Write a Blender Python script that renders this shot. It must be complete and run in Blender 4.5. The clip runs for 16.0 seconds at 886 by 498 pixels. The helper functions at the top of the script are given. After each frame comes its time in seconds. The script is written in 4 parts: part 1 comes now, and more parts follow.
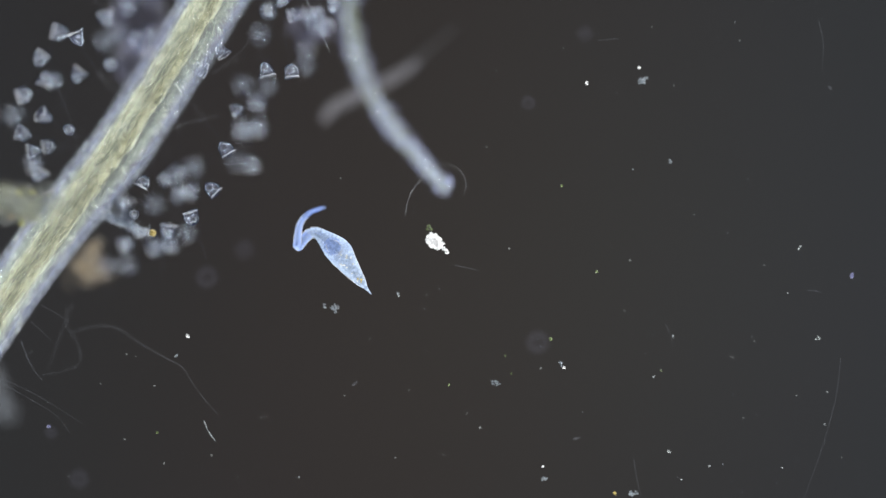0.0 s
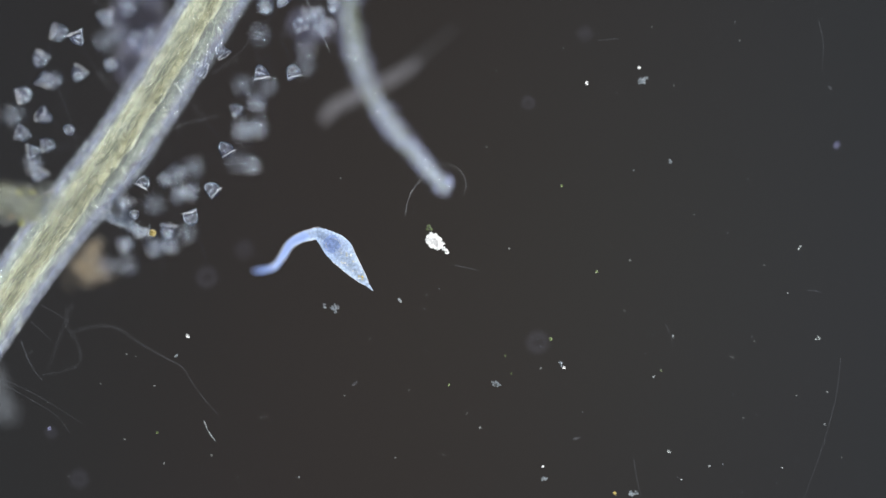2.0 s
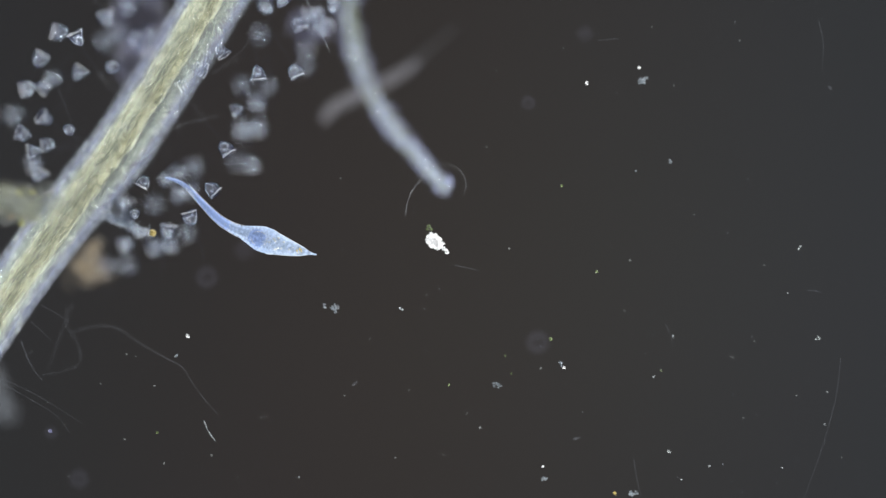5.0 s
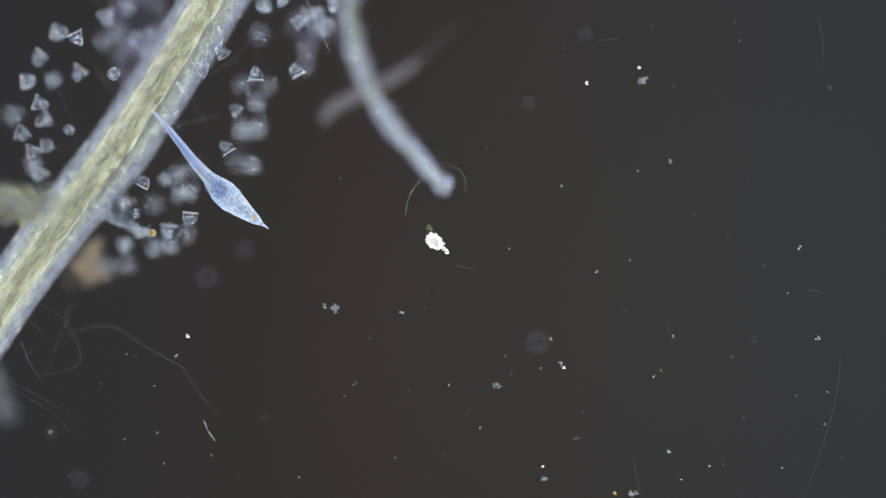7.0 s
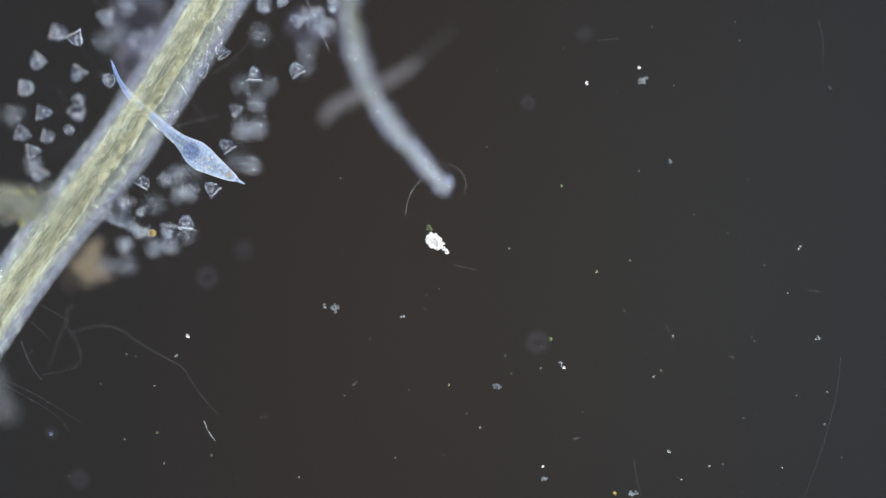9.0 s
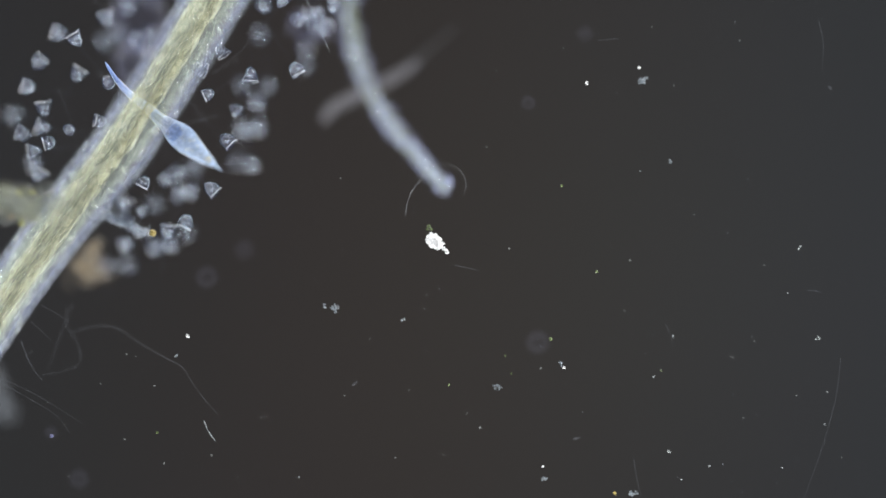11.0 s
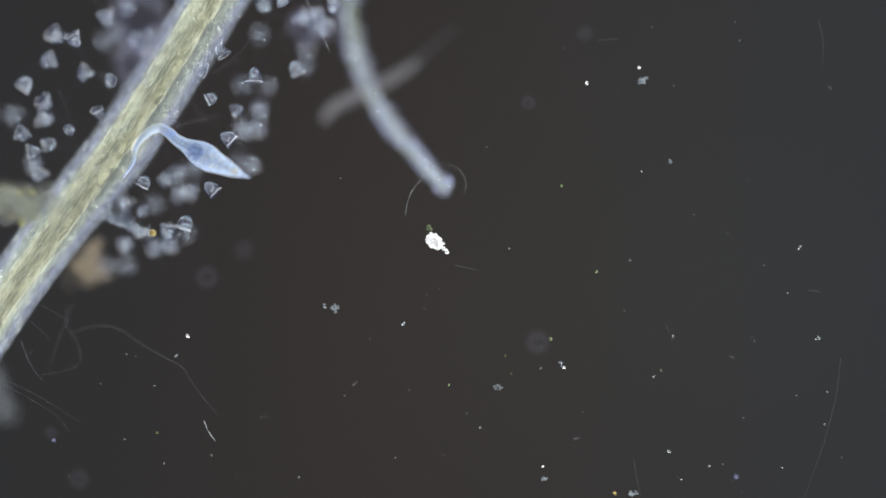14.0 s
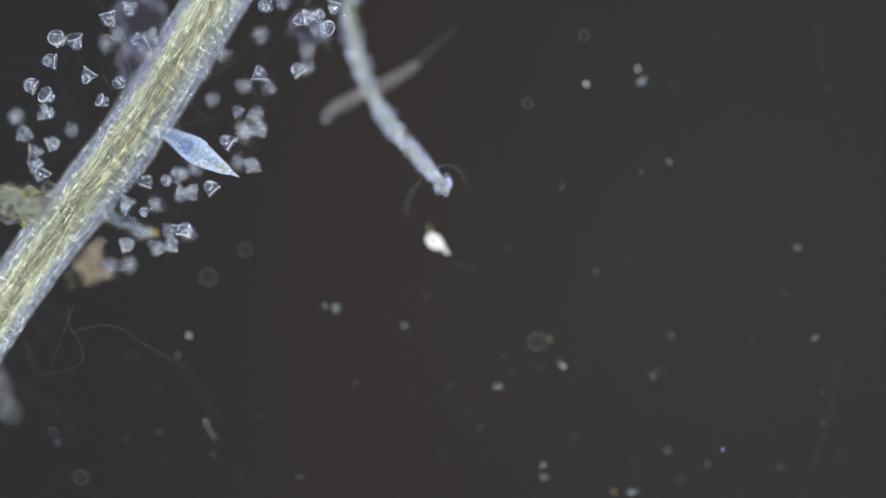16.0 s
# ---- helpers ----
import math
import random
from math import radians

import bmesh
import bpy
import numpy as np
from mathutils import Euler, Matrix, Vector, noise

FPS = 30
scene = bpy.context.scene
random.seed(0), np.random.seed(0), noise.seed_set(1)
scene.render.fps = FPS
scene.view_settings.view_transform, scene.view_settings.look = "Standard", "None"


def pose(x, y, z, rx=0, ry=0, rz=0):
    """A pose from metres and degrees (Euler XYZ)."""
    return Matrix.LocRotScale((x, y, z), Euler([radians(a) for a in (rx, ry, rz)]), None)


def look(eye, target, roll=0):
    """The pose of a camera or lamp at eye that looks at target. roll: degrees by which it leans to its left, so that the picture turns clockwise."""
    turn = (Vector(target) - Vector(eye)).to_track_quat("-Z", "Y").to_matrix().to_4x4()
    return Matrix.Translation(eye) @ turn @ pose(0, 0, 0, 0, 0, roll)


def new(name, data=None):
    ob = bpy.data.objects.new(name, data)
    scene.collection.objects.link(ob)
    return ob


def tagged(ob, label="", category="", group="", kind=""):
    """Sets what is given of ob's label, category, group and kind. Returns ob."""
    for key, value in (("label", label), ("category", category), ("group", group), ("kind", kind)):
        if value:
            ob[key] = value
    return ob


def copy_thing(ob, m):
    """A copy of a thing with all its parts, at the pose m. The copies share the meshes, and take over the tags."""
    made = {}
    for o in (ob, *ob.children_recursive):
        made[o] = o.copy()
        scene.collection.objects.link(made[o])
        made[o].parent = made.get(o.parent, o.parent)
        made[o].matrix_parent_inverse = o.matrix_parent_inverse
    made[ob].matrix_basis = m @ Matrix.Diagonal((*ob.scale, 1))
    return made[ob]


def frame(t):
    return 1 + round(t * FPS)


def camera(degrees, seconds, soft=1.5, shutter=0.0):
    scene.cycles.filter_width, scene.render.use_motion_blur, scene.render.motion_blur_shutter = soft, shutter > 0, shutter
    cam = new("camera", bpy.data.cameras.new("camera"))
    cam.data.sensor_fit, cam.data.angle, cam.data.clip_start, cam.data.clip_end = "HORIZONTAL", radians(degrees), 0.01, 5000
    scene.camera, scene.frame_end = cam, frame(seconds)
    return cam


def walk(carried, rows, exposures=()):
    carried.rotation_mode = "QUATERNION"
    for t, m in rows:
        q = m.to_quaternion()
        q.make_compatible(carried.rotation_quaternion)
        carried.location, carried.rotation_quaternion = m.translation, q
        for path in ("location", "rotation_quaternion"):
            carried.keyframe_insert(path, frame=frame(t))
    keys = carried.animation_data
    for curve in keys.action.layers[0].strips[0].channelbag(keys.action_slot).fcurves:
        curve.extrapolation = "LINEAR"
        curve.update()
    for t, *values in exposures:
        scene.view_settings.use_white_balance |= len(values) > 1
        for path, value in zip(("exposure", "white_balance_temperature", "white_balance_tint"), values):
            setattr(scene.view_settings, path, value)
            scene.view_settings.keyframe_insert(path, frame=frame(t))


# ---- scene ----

# A drop of pond water on a microscope slide in dark-field light.
# The drop is built four hundred times enlarged: one metre stands for two and a half millimetres.
# U: one stage unit (1.25 micrometres) in these metres. Stage coordinates: u to the right, v downwards, h up from the slide.
U = 0.5e-3
MID_U, MID_V = 784.0, 441.0
DEEP = 0.74                         # the water film is this much thinner than the heights say
DIST = 14000.0                      # working distance of the objective, in stage units

# ---- the camera: fixed over the slide, raised a little when the focus is turned ----
cam = camera(math.degrees(2 * math.atan(MID_U / DIST)), 16.0, soft=1.5)
cam.data.dof.use_dof = True
cam.data.dof.focus_distance = (DIST - 16) * U
cam.data.dof.aperture_fstop = 18.0 / MID_U * DIST / (2 * 0.08 * DIST * U * 1000)


def eye(lift):
    return pose(0, 0, (DIST + lift * 0.89) * U)


walk(cam, [(0.0, eye(0)), (14.4, eye(0)), (14.5, eye(6)), (14.6, eye(40)), (14.7, eye(78)), (14.8, eye(94)), (14.9, eye(97)),
           (15.0, eye(86)), (15.1, eye(70)), (15.2, eye(60)), (15.35, eye(57)), (15.5, eye(62)), (15.6, eye(70)), (15.7, eye(79)),
           (15.8, eye(85)), (15.9, eye(89)), (16.0, eye(90))])

# ---- light: the low ring of dark-field light all round the drop, and dim room light ----
world = bpy.data.worlds.new("world")
scene.world = world
world.use_nodes = True
world.node_tree.nodes["Background"].inputs[0].default_value = (0.86, 0.92, 0.97, 1)
world.node_tree.nodes["Background"].inputs[1].default_value = 0.10

RING = 8
for i in range(RING):
    a = 2 * math.pi * (i + 0.5) / RING
    lamp = bpy.data.lights.new("dark_field_lamp", "AREA")
    lamp.shape, lamp.size, lamp.size_y = "RECTANGLE", 3900 * U, 1500 * U
    lamp.energy = 15.4 * math.pi * lamp.size * lamp.size_y
    lamp.color = (0.98, 0.985, 0.98)
    ob = new("dark_field_lamp", lamp)
    p = Vector((math.cos(a) * 5200, math.sin(a) * 5200, 1000)) * U
    ob.matrix_world = look(p, (0, 0, 0))


# ---- helpers for shapes ----
def at(u, v, h=0.0):
    """Stage units: the place that shows at (u, v) when it lies at the height h."""
    h = h * DEEP
    k = 1 - h / DIST
    return Vector(((u - MID_U) * k, (MID_V - v) * k, h))


def thing(name, origin, label, category, group="", kind=""):
    ob = new(name)
    ob.empty_display_size = 5 * U
    ob.location = Vector(origin) * U
    ob["o"] = tuple(origin)
    return tagged(ob, label, category, group, kind)


def part(name, shape, material, parent, label="", origin=None, smooth=True):
    """One mesh under a thing or part. shape: (vertices in stage units, faces); origin: the stage place of the parent."""
    verts, faces = shape
    o = Vector(origin) if origin is not None else Vector(parent["o"]) if parent else Vector((0, 0, 0))
    me = bpy.data.meshes.new(name)
    me.from_pydata([(Vector(p) - o) * U for p in verts], [], faces)
    me.polygons.foreach_set("use_smooth", [smooth] * len(me.polygons))
    me.materials.append(material)
    me.update()
    ob = new(name, me)
    ob["o"] = tuple(o)
    if parent:
        ob.parent = parent
    return tagged(ob, label)


def join(shapes):
    verts, faces = [], []
    for v, f in shapes:
        n = len(verts)
        verts += list(v)
        faces += [tuple(k + n for k in q) for q in f]
    return verts, faces


def spline(points, n):
    """n + 1 places along a smooth curve through the points."""
    p = [Vector(q) for q in points]
    p = [2 * p[0] - p[1]] + p + [2 * p[-1] - p[-2]]
    fine = []
    for k in range(1, len(p) - 2):
        for j in range(12):
            t = j / 12
            fine.append(0.5 * (2 * p[k] + (p[k + 1] - p[k - 1]) * t + (2 * p[k - 1] - 5 * p[k] + 4 * p[k + 1] - p[k + 2]) * t * t
                               + (3 * p[k] - p[k - 1] - 3 * p[k + 1] + p[k + 2]) * t ** 3))
    fine.append(p[-2])
    run = [0.0]
    for a, b in zip(fine, fine[1:]):
        run.append(run[-1] + (b - a).length)
    out, k = [], 0
    for j in range(n + 1):
        d = run[-1] * j / n
        while k < len(run) - 2 and run[k + 1] < d:
            k += 1
        f = (d - run[k]) / max(run[k + 1] - run[k], 1e-9)
        out.append(fine[k].lerp(fine[k + 1], min(max(f, 0), 1)))
    return out


def frames_along(path):
    """Along a path: tangent, side and up vectors at each place."""
    out, side = [], None
    for k in range(len(path)):
        t = (path[min(k + 1, len(path) - 1)] - path[max(k - 1, 0)]).normalized()
        if side is None:
            side = t.cross(Vector((0, 0, 1)))
            if side.length < 1e-3:
                side = Vector((1, 0, 0))
        side = (side - t * side.dot(t)).normalized()
        out.append((t, side, side.cross(t)))
    return out


def tube(path, radii, seg=10, lump=0.0, grain=0.1, seed=0.0, flat=1.0):
    """A closed tube with rounded ends; radii: a number or a function of 0..1."""
    n = len(path) - 1
    fr = frames_along(path)
    verts, faces = [], []
    for k, p in enumerate(path):
        r = radii(k / n) if callable(radii) else radii
        for j in range(seg):
            a = 2 * math.pi * j / seg
            d = fr[k][1] * math.cos(a) + fr[k][2] * math.sin(a) * flat
            q = p + d * r
            if lump:
                q = p + d * r * (1 + lump * noise.noise(q * grain + Vector((seed, 0, 0))))
            verts.append(q)
    for k in range(n):
        for j in range(seg):
            b, c = k * seg + j, k * seg + (j + 1) % seg
            faces.append((b, b + seg, c + seg, c))
    r0 = radii(0) if callable(radii) else radii
    r1 = radii(1) if callable(radii) else radii
    verts += [path[0] - fr[0][0] * r0 * 0.5, path[-1] + fr[-1][0] * r1 * 0.5]
    a, b = len(verts) - 2, len(verts) - 1
    for j in range(seg):
        faces.append((a, j, (j + 1) % seg))
        faces.append((b, n * seg + (j + 1) % seg, n * seg + j))
    return verts, faces


def lathe(profile, seg=20, wave=0.0):
    """A body turned round z; profile: (radius, z) from end to end."""
    verts, faces = [], []
    for r, z in profile:
        for j in range(seg):
            a = 2 * math.pi * j / seg
            rr = r * (1 + wave * math.sin(3 * a + z * 0.2))
            verts.append(Vector((rr * math.cos(a), rr * math.sin(a), z)))
    for k in range(len(profile) - 1):
        for j in range(seg):
            b, c = k * seg + j, k * seg + (j + 1) % seg
            faces.append((b, c, c + seg, b + seg))
    faces.append(tuple(range(seg - 1, -1, -1)))
    faces.append(tuple(range((len(profile) - 1) * seg, len(profile) * seg)))
    return verts, faces


def blob(centre, size, lump=0.25, grain=0.12, seed=0.0, sub=2, turn=0.0):
    """An uneven lump; size: three half axes."""
    bm = bmesh.new()
    bmesh.ops.create_icosphere(bm, subdivisions=sub, radius=1)
    m = Matrix.Rotation(turn, 3, "Z")
    verts = []
    top = max(size)
    for v in bm.verts:
        d = v.co.normalized()
        k = 1 + lump * (noise.noise(d * top * grain + Vector((seed, seed * 0.7, 3))) + 0.5 * noise.noise(d * top * grain * 2.7 + Vector((seed, 9, 3))))
        verts.append(Vector(centre) + m @ Vector((d.x * size[0], d.y * size[1], d.z * size[2])) * k)
    faces = [tuple(v.index for v in f.verts) for f in bm.faces]
    bm.free()
    return verts, faces


# ---- materials ----
def tissue(name, colour, dense=1.0, through_light=0.55, rough=0.35, ior=1.2, grain=0.25, spots=None, spot_size=0.1, bump=0.3, thin=False, wet=False, low=0.55, streak=None):
    """Living or dead soft matter in water: dense 1 hides what is behind it; through_light: share of light that it lets through;
    thin: a film as clear as water that only scatters a share of the light (dense); wet: with a full gloss on it;
    streak: the way, in degrees, along which its grain is drawn out."""
    mat = bpy.data.materials.new(name)
    mat.use_nodes = True
    nt = mat.node_tree
    nt.nodes.clear()
    N, L = nt.nodes.new, nt.links.new
    coord = N("ShaderNodeTexCoord")
    mp = N("ShaderNodeMapping")
    mp.inputs["Scale"].default_value = (1 / U, 1 / U, 1 / U)
    if streak is not None:
        mp.vector_type = "TEXTURE"
        mp.inputs["Scale"].default_value = (9 * U, U, U)
        mp.inputs["Rotation"].default_value = (0, 0, radians(streak))
    L(coord.outputs["Object"], mp.inputs["Vector"])
    fine, coarse = N("ShaderNodeTexNoise"), N("ShaderNodeTexNoise")
    fine.inputs["Scale"].default_value, fine.inputs["Detail"].default_value = grain, 5
    coarse.inputs["Scale"].default_value, coarse.inputs["Detail"].default_value = spot_size, 3
    for n in (fine, coarse):
        L(mp.outputs[0], n.inputs["Vector"])
    ramp = N("ShaderNodeValToRGB")
    dark = tuple(c * low for c in colour)
    ramp.color_ramp.elements[0].position, ramp.color_ramp.elements[0].color = 0.32, (*dark, 1)
    ramp.color_ramp.elements[1].position, ramp.color_ramp.elements[1].color = 0.68, (*[min(1, c * 1.25) for c in colour], 1)
    L(fine.outputs[0], ramp.inputs[0])
    col = ramp.outputs[0]
    if spots:
        step = N("ShaderNodeMapRange")
        step.inputs[1].default_value, step.inputs[2].default_value = 0.52, 0.68
        L(coarse.outputs[0], step.inputs[0])
        mix = N("ShaderNodeMix")
        mix.data_type = "RGBA"
        L(step.outputs[0], mix.inputs[0])
        L(col, mix.inputs[6])
        mix.inputs[7].default_value = (*spots, 1)
        col = mix.outputs[2]
    bn = N("ShaderNodeBump")
    bn.inputs["Strength"].default_value, bn.inputs["Distance"].default_value = bump, 1.5 * U
    L(fine.outputs[0], bn.inputs["Height"])
    dif, tra, glo = N("ShaderNodeBsdfDiffuse"), N("ShaderNodeBsdfTranslucent"), N("ShaderNodeBsdfGlossy")
    glo.inputs["Roughness"].default_value = rough
    if wet:
        glo.inputs["Color"].default_value = (0.20, 0.23, 0.25, 1)
    for n in (dif, tra):
        L(col, n.inputs["Color"])
    for n in (dif, tra, glo):
        L(bn.outputs[0], n.inputs["Normal"])
    soft = N("ShaderNodeMixShader")
    soft.inputs[0].default_value = through_light
    L(dif.outputs[0], soft.inputs[1])
    L(tra.outputs[0], soft.inputs[2])
    fres = N("ShaderNodeFresnel")
    fres.inputs[0].default_value = ior
    shine = N("ShaderNodeMixShader")
    L(fres.outputs[0], shine.inputs[0])
    L(soft.outputs[0], shine.inputs[1])
    L(glo.outputs[0], shine.inputs[2])
    out = N("ShaderNodeOutputMaterial")
    if thin:
        clear, both = N("ShaderNodeBsdfTransparent"), N("ShaderNodeAddShader")
        weak, rng = N("ShaderNodeMixShader"), N("ShaderNodeMapRange")
        none = N("ShaderNodeBsdfDiffuse")
        none.inputs["Color"].default_value = (0, 0, 0, 1)
        rng.inputs[1].default_value, rng.inputs[2].default_value = 0.3, 0.7
        rng.inputs[3].default_value, rng.inputs[4].default_value = dense * 0.4, min(1, dense * 1.6)
        L(coarse.outputs[0], rng.inputs[0])
        L(rng.outputs[0], weak.inputs[0])
        L(none.outputs[0], weak.inputs[1])
        L((soft if wet else shine).outputs[0], weak.inputs[2])
        L(clear.outputs[0], both.inputs[0])
        L(weak.outputs[0], both.inputs[1])
        if wet:
            L(both.outputs[0], shine.inputs[1])
        L((shine if wet else both).outputs[0], out.inputs[0])
    elif dense < 1:
        clear, veil = N("ShaderNodeBsdfTransparent"), N("ShaderNodeMixShader")
        rng = N("ShaderNodeMapRange")
        rng.inputs[1].default_value, rng.inputs[2].default_value = 0.3, 0.7
        rng.inputs[3].default_value, rng.inputs[4].default_value = dense * 0.55, min(1, dense * 1.45)
        L(coarse.outputs[0], rng.inputs[0])
        L(rng.outputs[0], veil.inputs[0])
        L(clear.outputs[0], veil.inputs[1])
        L(shine.outputs[0], veil.inputs[2])
        L(veil.outputs[0], out.inputs[0])
    else:
        L(shine.outputs[0], out.inputs[0])
    return mat


M_BODY = tissue("ciliate_plasma", (0.51, 0.62, 0.79), 0.97, 0.5, 0.25, 1.03, 0.35, (0.65, 0.74, 0.89), 0.16, 0.5, low=0.85)
M_NECK = tissue("ciliate_neck", (0.37, 0.49, 0.76), 1.0, 0.5, 0.25, 1.03, 0.35, (0.48, 0.61, 0.92), 0.25, 0.5, low=0.8)
M_TIP = tissue("ciliate_snout", (0.36, 0.49, 0.80), 0.58, 0.5, 0.25, 1.03, 0.35, (0.46, 0.58, 0.86), 0.25, 0.5, low=0.8)
M_VAC = tissue("vacuole", (0.33, 0.44, 0.72), 0.85, 0.5, 0.2, 1.03, 0.3, (0.40, 0.52, 0.80), 0.2, low=0.8)
M_FOOD = tissue("food_grain", (0.75, 0.62, 0.25), 1.0, 0.5, 0.4)
M_PALE = tissue("pale_granule", (0.84, 0.90, 0.84), 1.0, 0.4, 0.2, 1.4)
M_BELL = tissue("bell_wall", (0.26, 0.31, 0.63), 0.067, 0.5, 0.16, 1.26, 0.45, None, 0.13, 1.0, thin=True, wet=True)
M_LIP = tissue("bell_lip", (0.90, 0.94, 0.96), 0.85, 0.4, 0.12, 1.45, 0.5, None, 0.4, 0.9)
M_INNER = tissue("bell_contents", (0.42, 0.48, 0.78), 0.09, 0.5, 0.2, 1.4, 0.5, thin=True)
M_GRAN = tissue("bell_granule", (0.64, 0.71, 0.74), 0.38, 0.5, 0.2, 1.3, 0.5, thin=True)
M_STALK = tissue("stalk", (0.24, 0.27, 0.40), 0.035, 0.6, 0.3, thin=True)
M_SHEATH = tissue("root_skin", (0.43, 0.50, 0.57), 0.10, 0.5, 0.2, 1.3, 0.15, None, 0.05, 0.3, thin=True)
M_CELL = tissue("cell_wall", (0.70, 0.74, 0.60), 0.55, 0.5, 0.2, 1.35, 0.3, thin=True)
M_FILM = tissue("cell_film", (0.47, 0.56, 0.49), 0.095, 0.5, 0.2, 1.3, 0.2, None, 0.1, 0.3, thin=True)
M_FILM_LIMB = tissue("limb_glow_film", (0.43, 0.47, 0.70), 0.10, 0.5, 0.2, 1.3, 0.2, None, 0.1, 0.3, thin=True)
M_GLINT = tissue("vessel_and_glint", (0.94, 0.88, 0.62), 0.8, 0.3, 0.1, 1.5, 0.4, None, 0.3, 0.8, thin=True)
M_RIM_GLOW = tissue("rim_glow", (0.93, 0.96, 1.0), 1.0, 0.4, 0.2, 1.02, 0.4)
M_LIMB = tissue("limb_glow_wall", (0.58, 0.62, 0.76), 0.40, 0.6, 0.25, 1.3, 0.3, thin=True)
M_STELE = tissue("vessel_strand", (0.88, 0.82, 0.46), 0.072, 0.4, 0.3, 1.1, 0.5, None, 0.4, 0.6, thin=True, streak=56)
M_PITH = tissue("pith", (0.84, 0.78, 0.38), 0.07, 0.5, 0.4, 1.05, 0.3, (0.95, 0.88, 0.56), 0.30, 0.3, thin=True, streak=56)
M_BRANCH = tissue("rootlet", (0.41, 0.49, 0.26), 0.12, 0.5, 0.3, 1.2, 0.15, (0.36, 0.42, 0.36), 0.06, thin=True)
M_BRANCH_CELL = tissue("rootlet_cell", (0.41, 0.45, 0.74), 0.15, 0.5, 0.2, 1.2, 0.25, (0.42, 0.47, 0.56), 0.08, thin=True)
M_TWIG = tissue("grey_rootlet", (0.34, 0.34, 0.38), 0.118, 0.6, 0.4, 1.05, 0.04, thin=True)
M_WHITE = tissue("bright_crystal_mass", (0.76, 0.77, 0.78), 1.0, 0.2, 0.2, 1.5, 0.45, None, 0.1, 1.0)
M_GREY = tissue("grey_detritus", (0.34, 0.39, 0.43), 0.9, 0.5, 0.3, 1.35, 0.4)
M_FLAKE = tissue("flock_flake", (0.42, 0.47, 0.56), 0.22, 0.5, 0.3, 1.2, 0.8, None, 0.5, 0.8, thin=True)
M_SWIM = tissue("swimmer_plasma", (0.40, 0.42, 0.78), 0.16, 0.5, 0.3, 1.2, 0.4, thin=True)
M_DULL = tissue("dull_grain", (0.40, 0.44, 0.44), 0.2, 0.5, 0.3, 1.2, 0.6, thin=True)
M_GRIT = tissue("pale_grit", (0.55, 0.60, 0.62), 0.7, 0.5, 0.25, 1.4, 0.5)
M_SLUDGE = tissue("slime_grit", (0.48, 0.55, 0.64), 0.18, 0.5, 0.25, 1.3, 0.5, None, 0.2, 0.6, thin=True)
M_GREEN = tissue("algal_cell", (0.20, 0.27, 0.11), 0.9, 0.5, 0.3, 1.3)
M_AMBER = tissue("amber_grain", (0.58, 0.47, 0.17), 0.9, 0.5, 0.3, 1.3, 0.5)
M_RUST = tissue("rust_grain", (0.40, 0.26, 0.12), 0.18, 0.5, 0.4, 1.2, thin=True)
M_OLIVE = tissue("olive_pigment", (0.50, 0.50, 0.06), 0.24, 0.5, 0.4, 1.2, thin=True)
M_BROWN = tissue("brown_detritus", (0.45, 0.38, 0.27), 0.058, 0.5, 0.5, 1.15, 0.12, (0.50, 0.34, 0.15), 0.06, thin=True)
M_LEAF = tissue("leaf_scrap", (0.43, 0.48, 0.44), 0.056, 0.6, 0.4, 1.15, 0.06, (0.54, 0.56, 0.22), 0.03, 0.1, thin=True)
M_FIBRE = tissue("fibre", (0.45, 0.50, 0.52), 0.5, 0.6, 0.25, 1.3)
M_HAIR = tissue("fine_hair", (0.50, 0.55, 0.60), 0.2, 0.6, 0.25, 1.3, thin=True)
M_FAINT = tissue("faint_fibre", (0.40, 0.43, 0.50), 0.058, 0.6, 0.25, 1.2, thin=True)
M_MIST = tissue("mucus", (0.32, 0.34, 0.58), 0.042, 0.6, 0.5, 1.1, 0.05, None, 0.02, thin=True)
M_BUD = tissue("pale_bud", (0.42, 0.46, 0.52), 0.12, 0.6, 0.5, 1.1, 0.1, None, 0.03, thin=True)
M_HAZE = tissue("bud_scale", (0.40, 0.44, 0.50), 0.05, 0.6, 0.5, 1.05, 0.1, None, 0.03, thin=True)
M_BUBBLE = tissue("droplet", (0.20, 0.20, 0.28), 0.03, 0.6, 0.2, 1.1, thin=True)


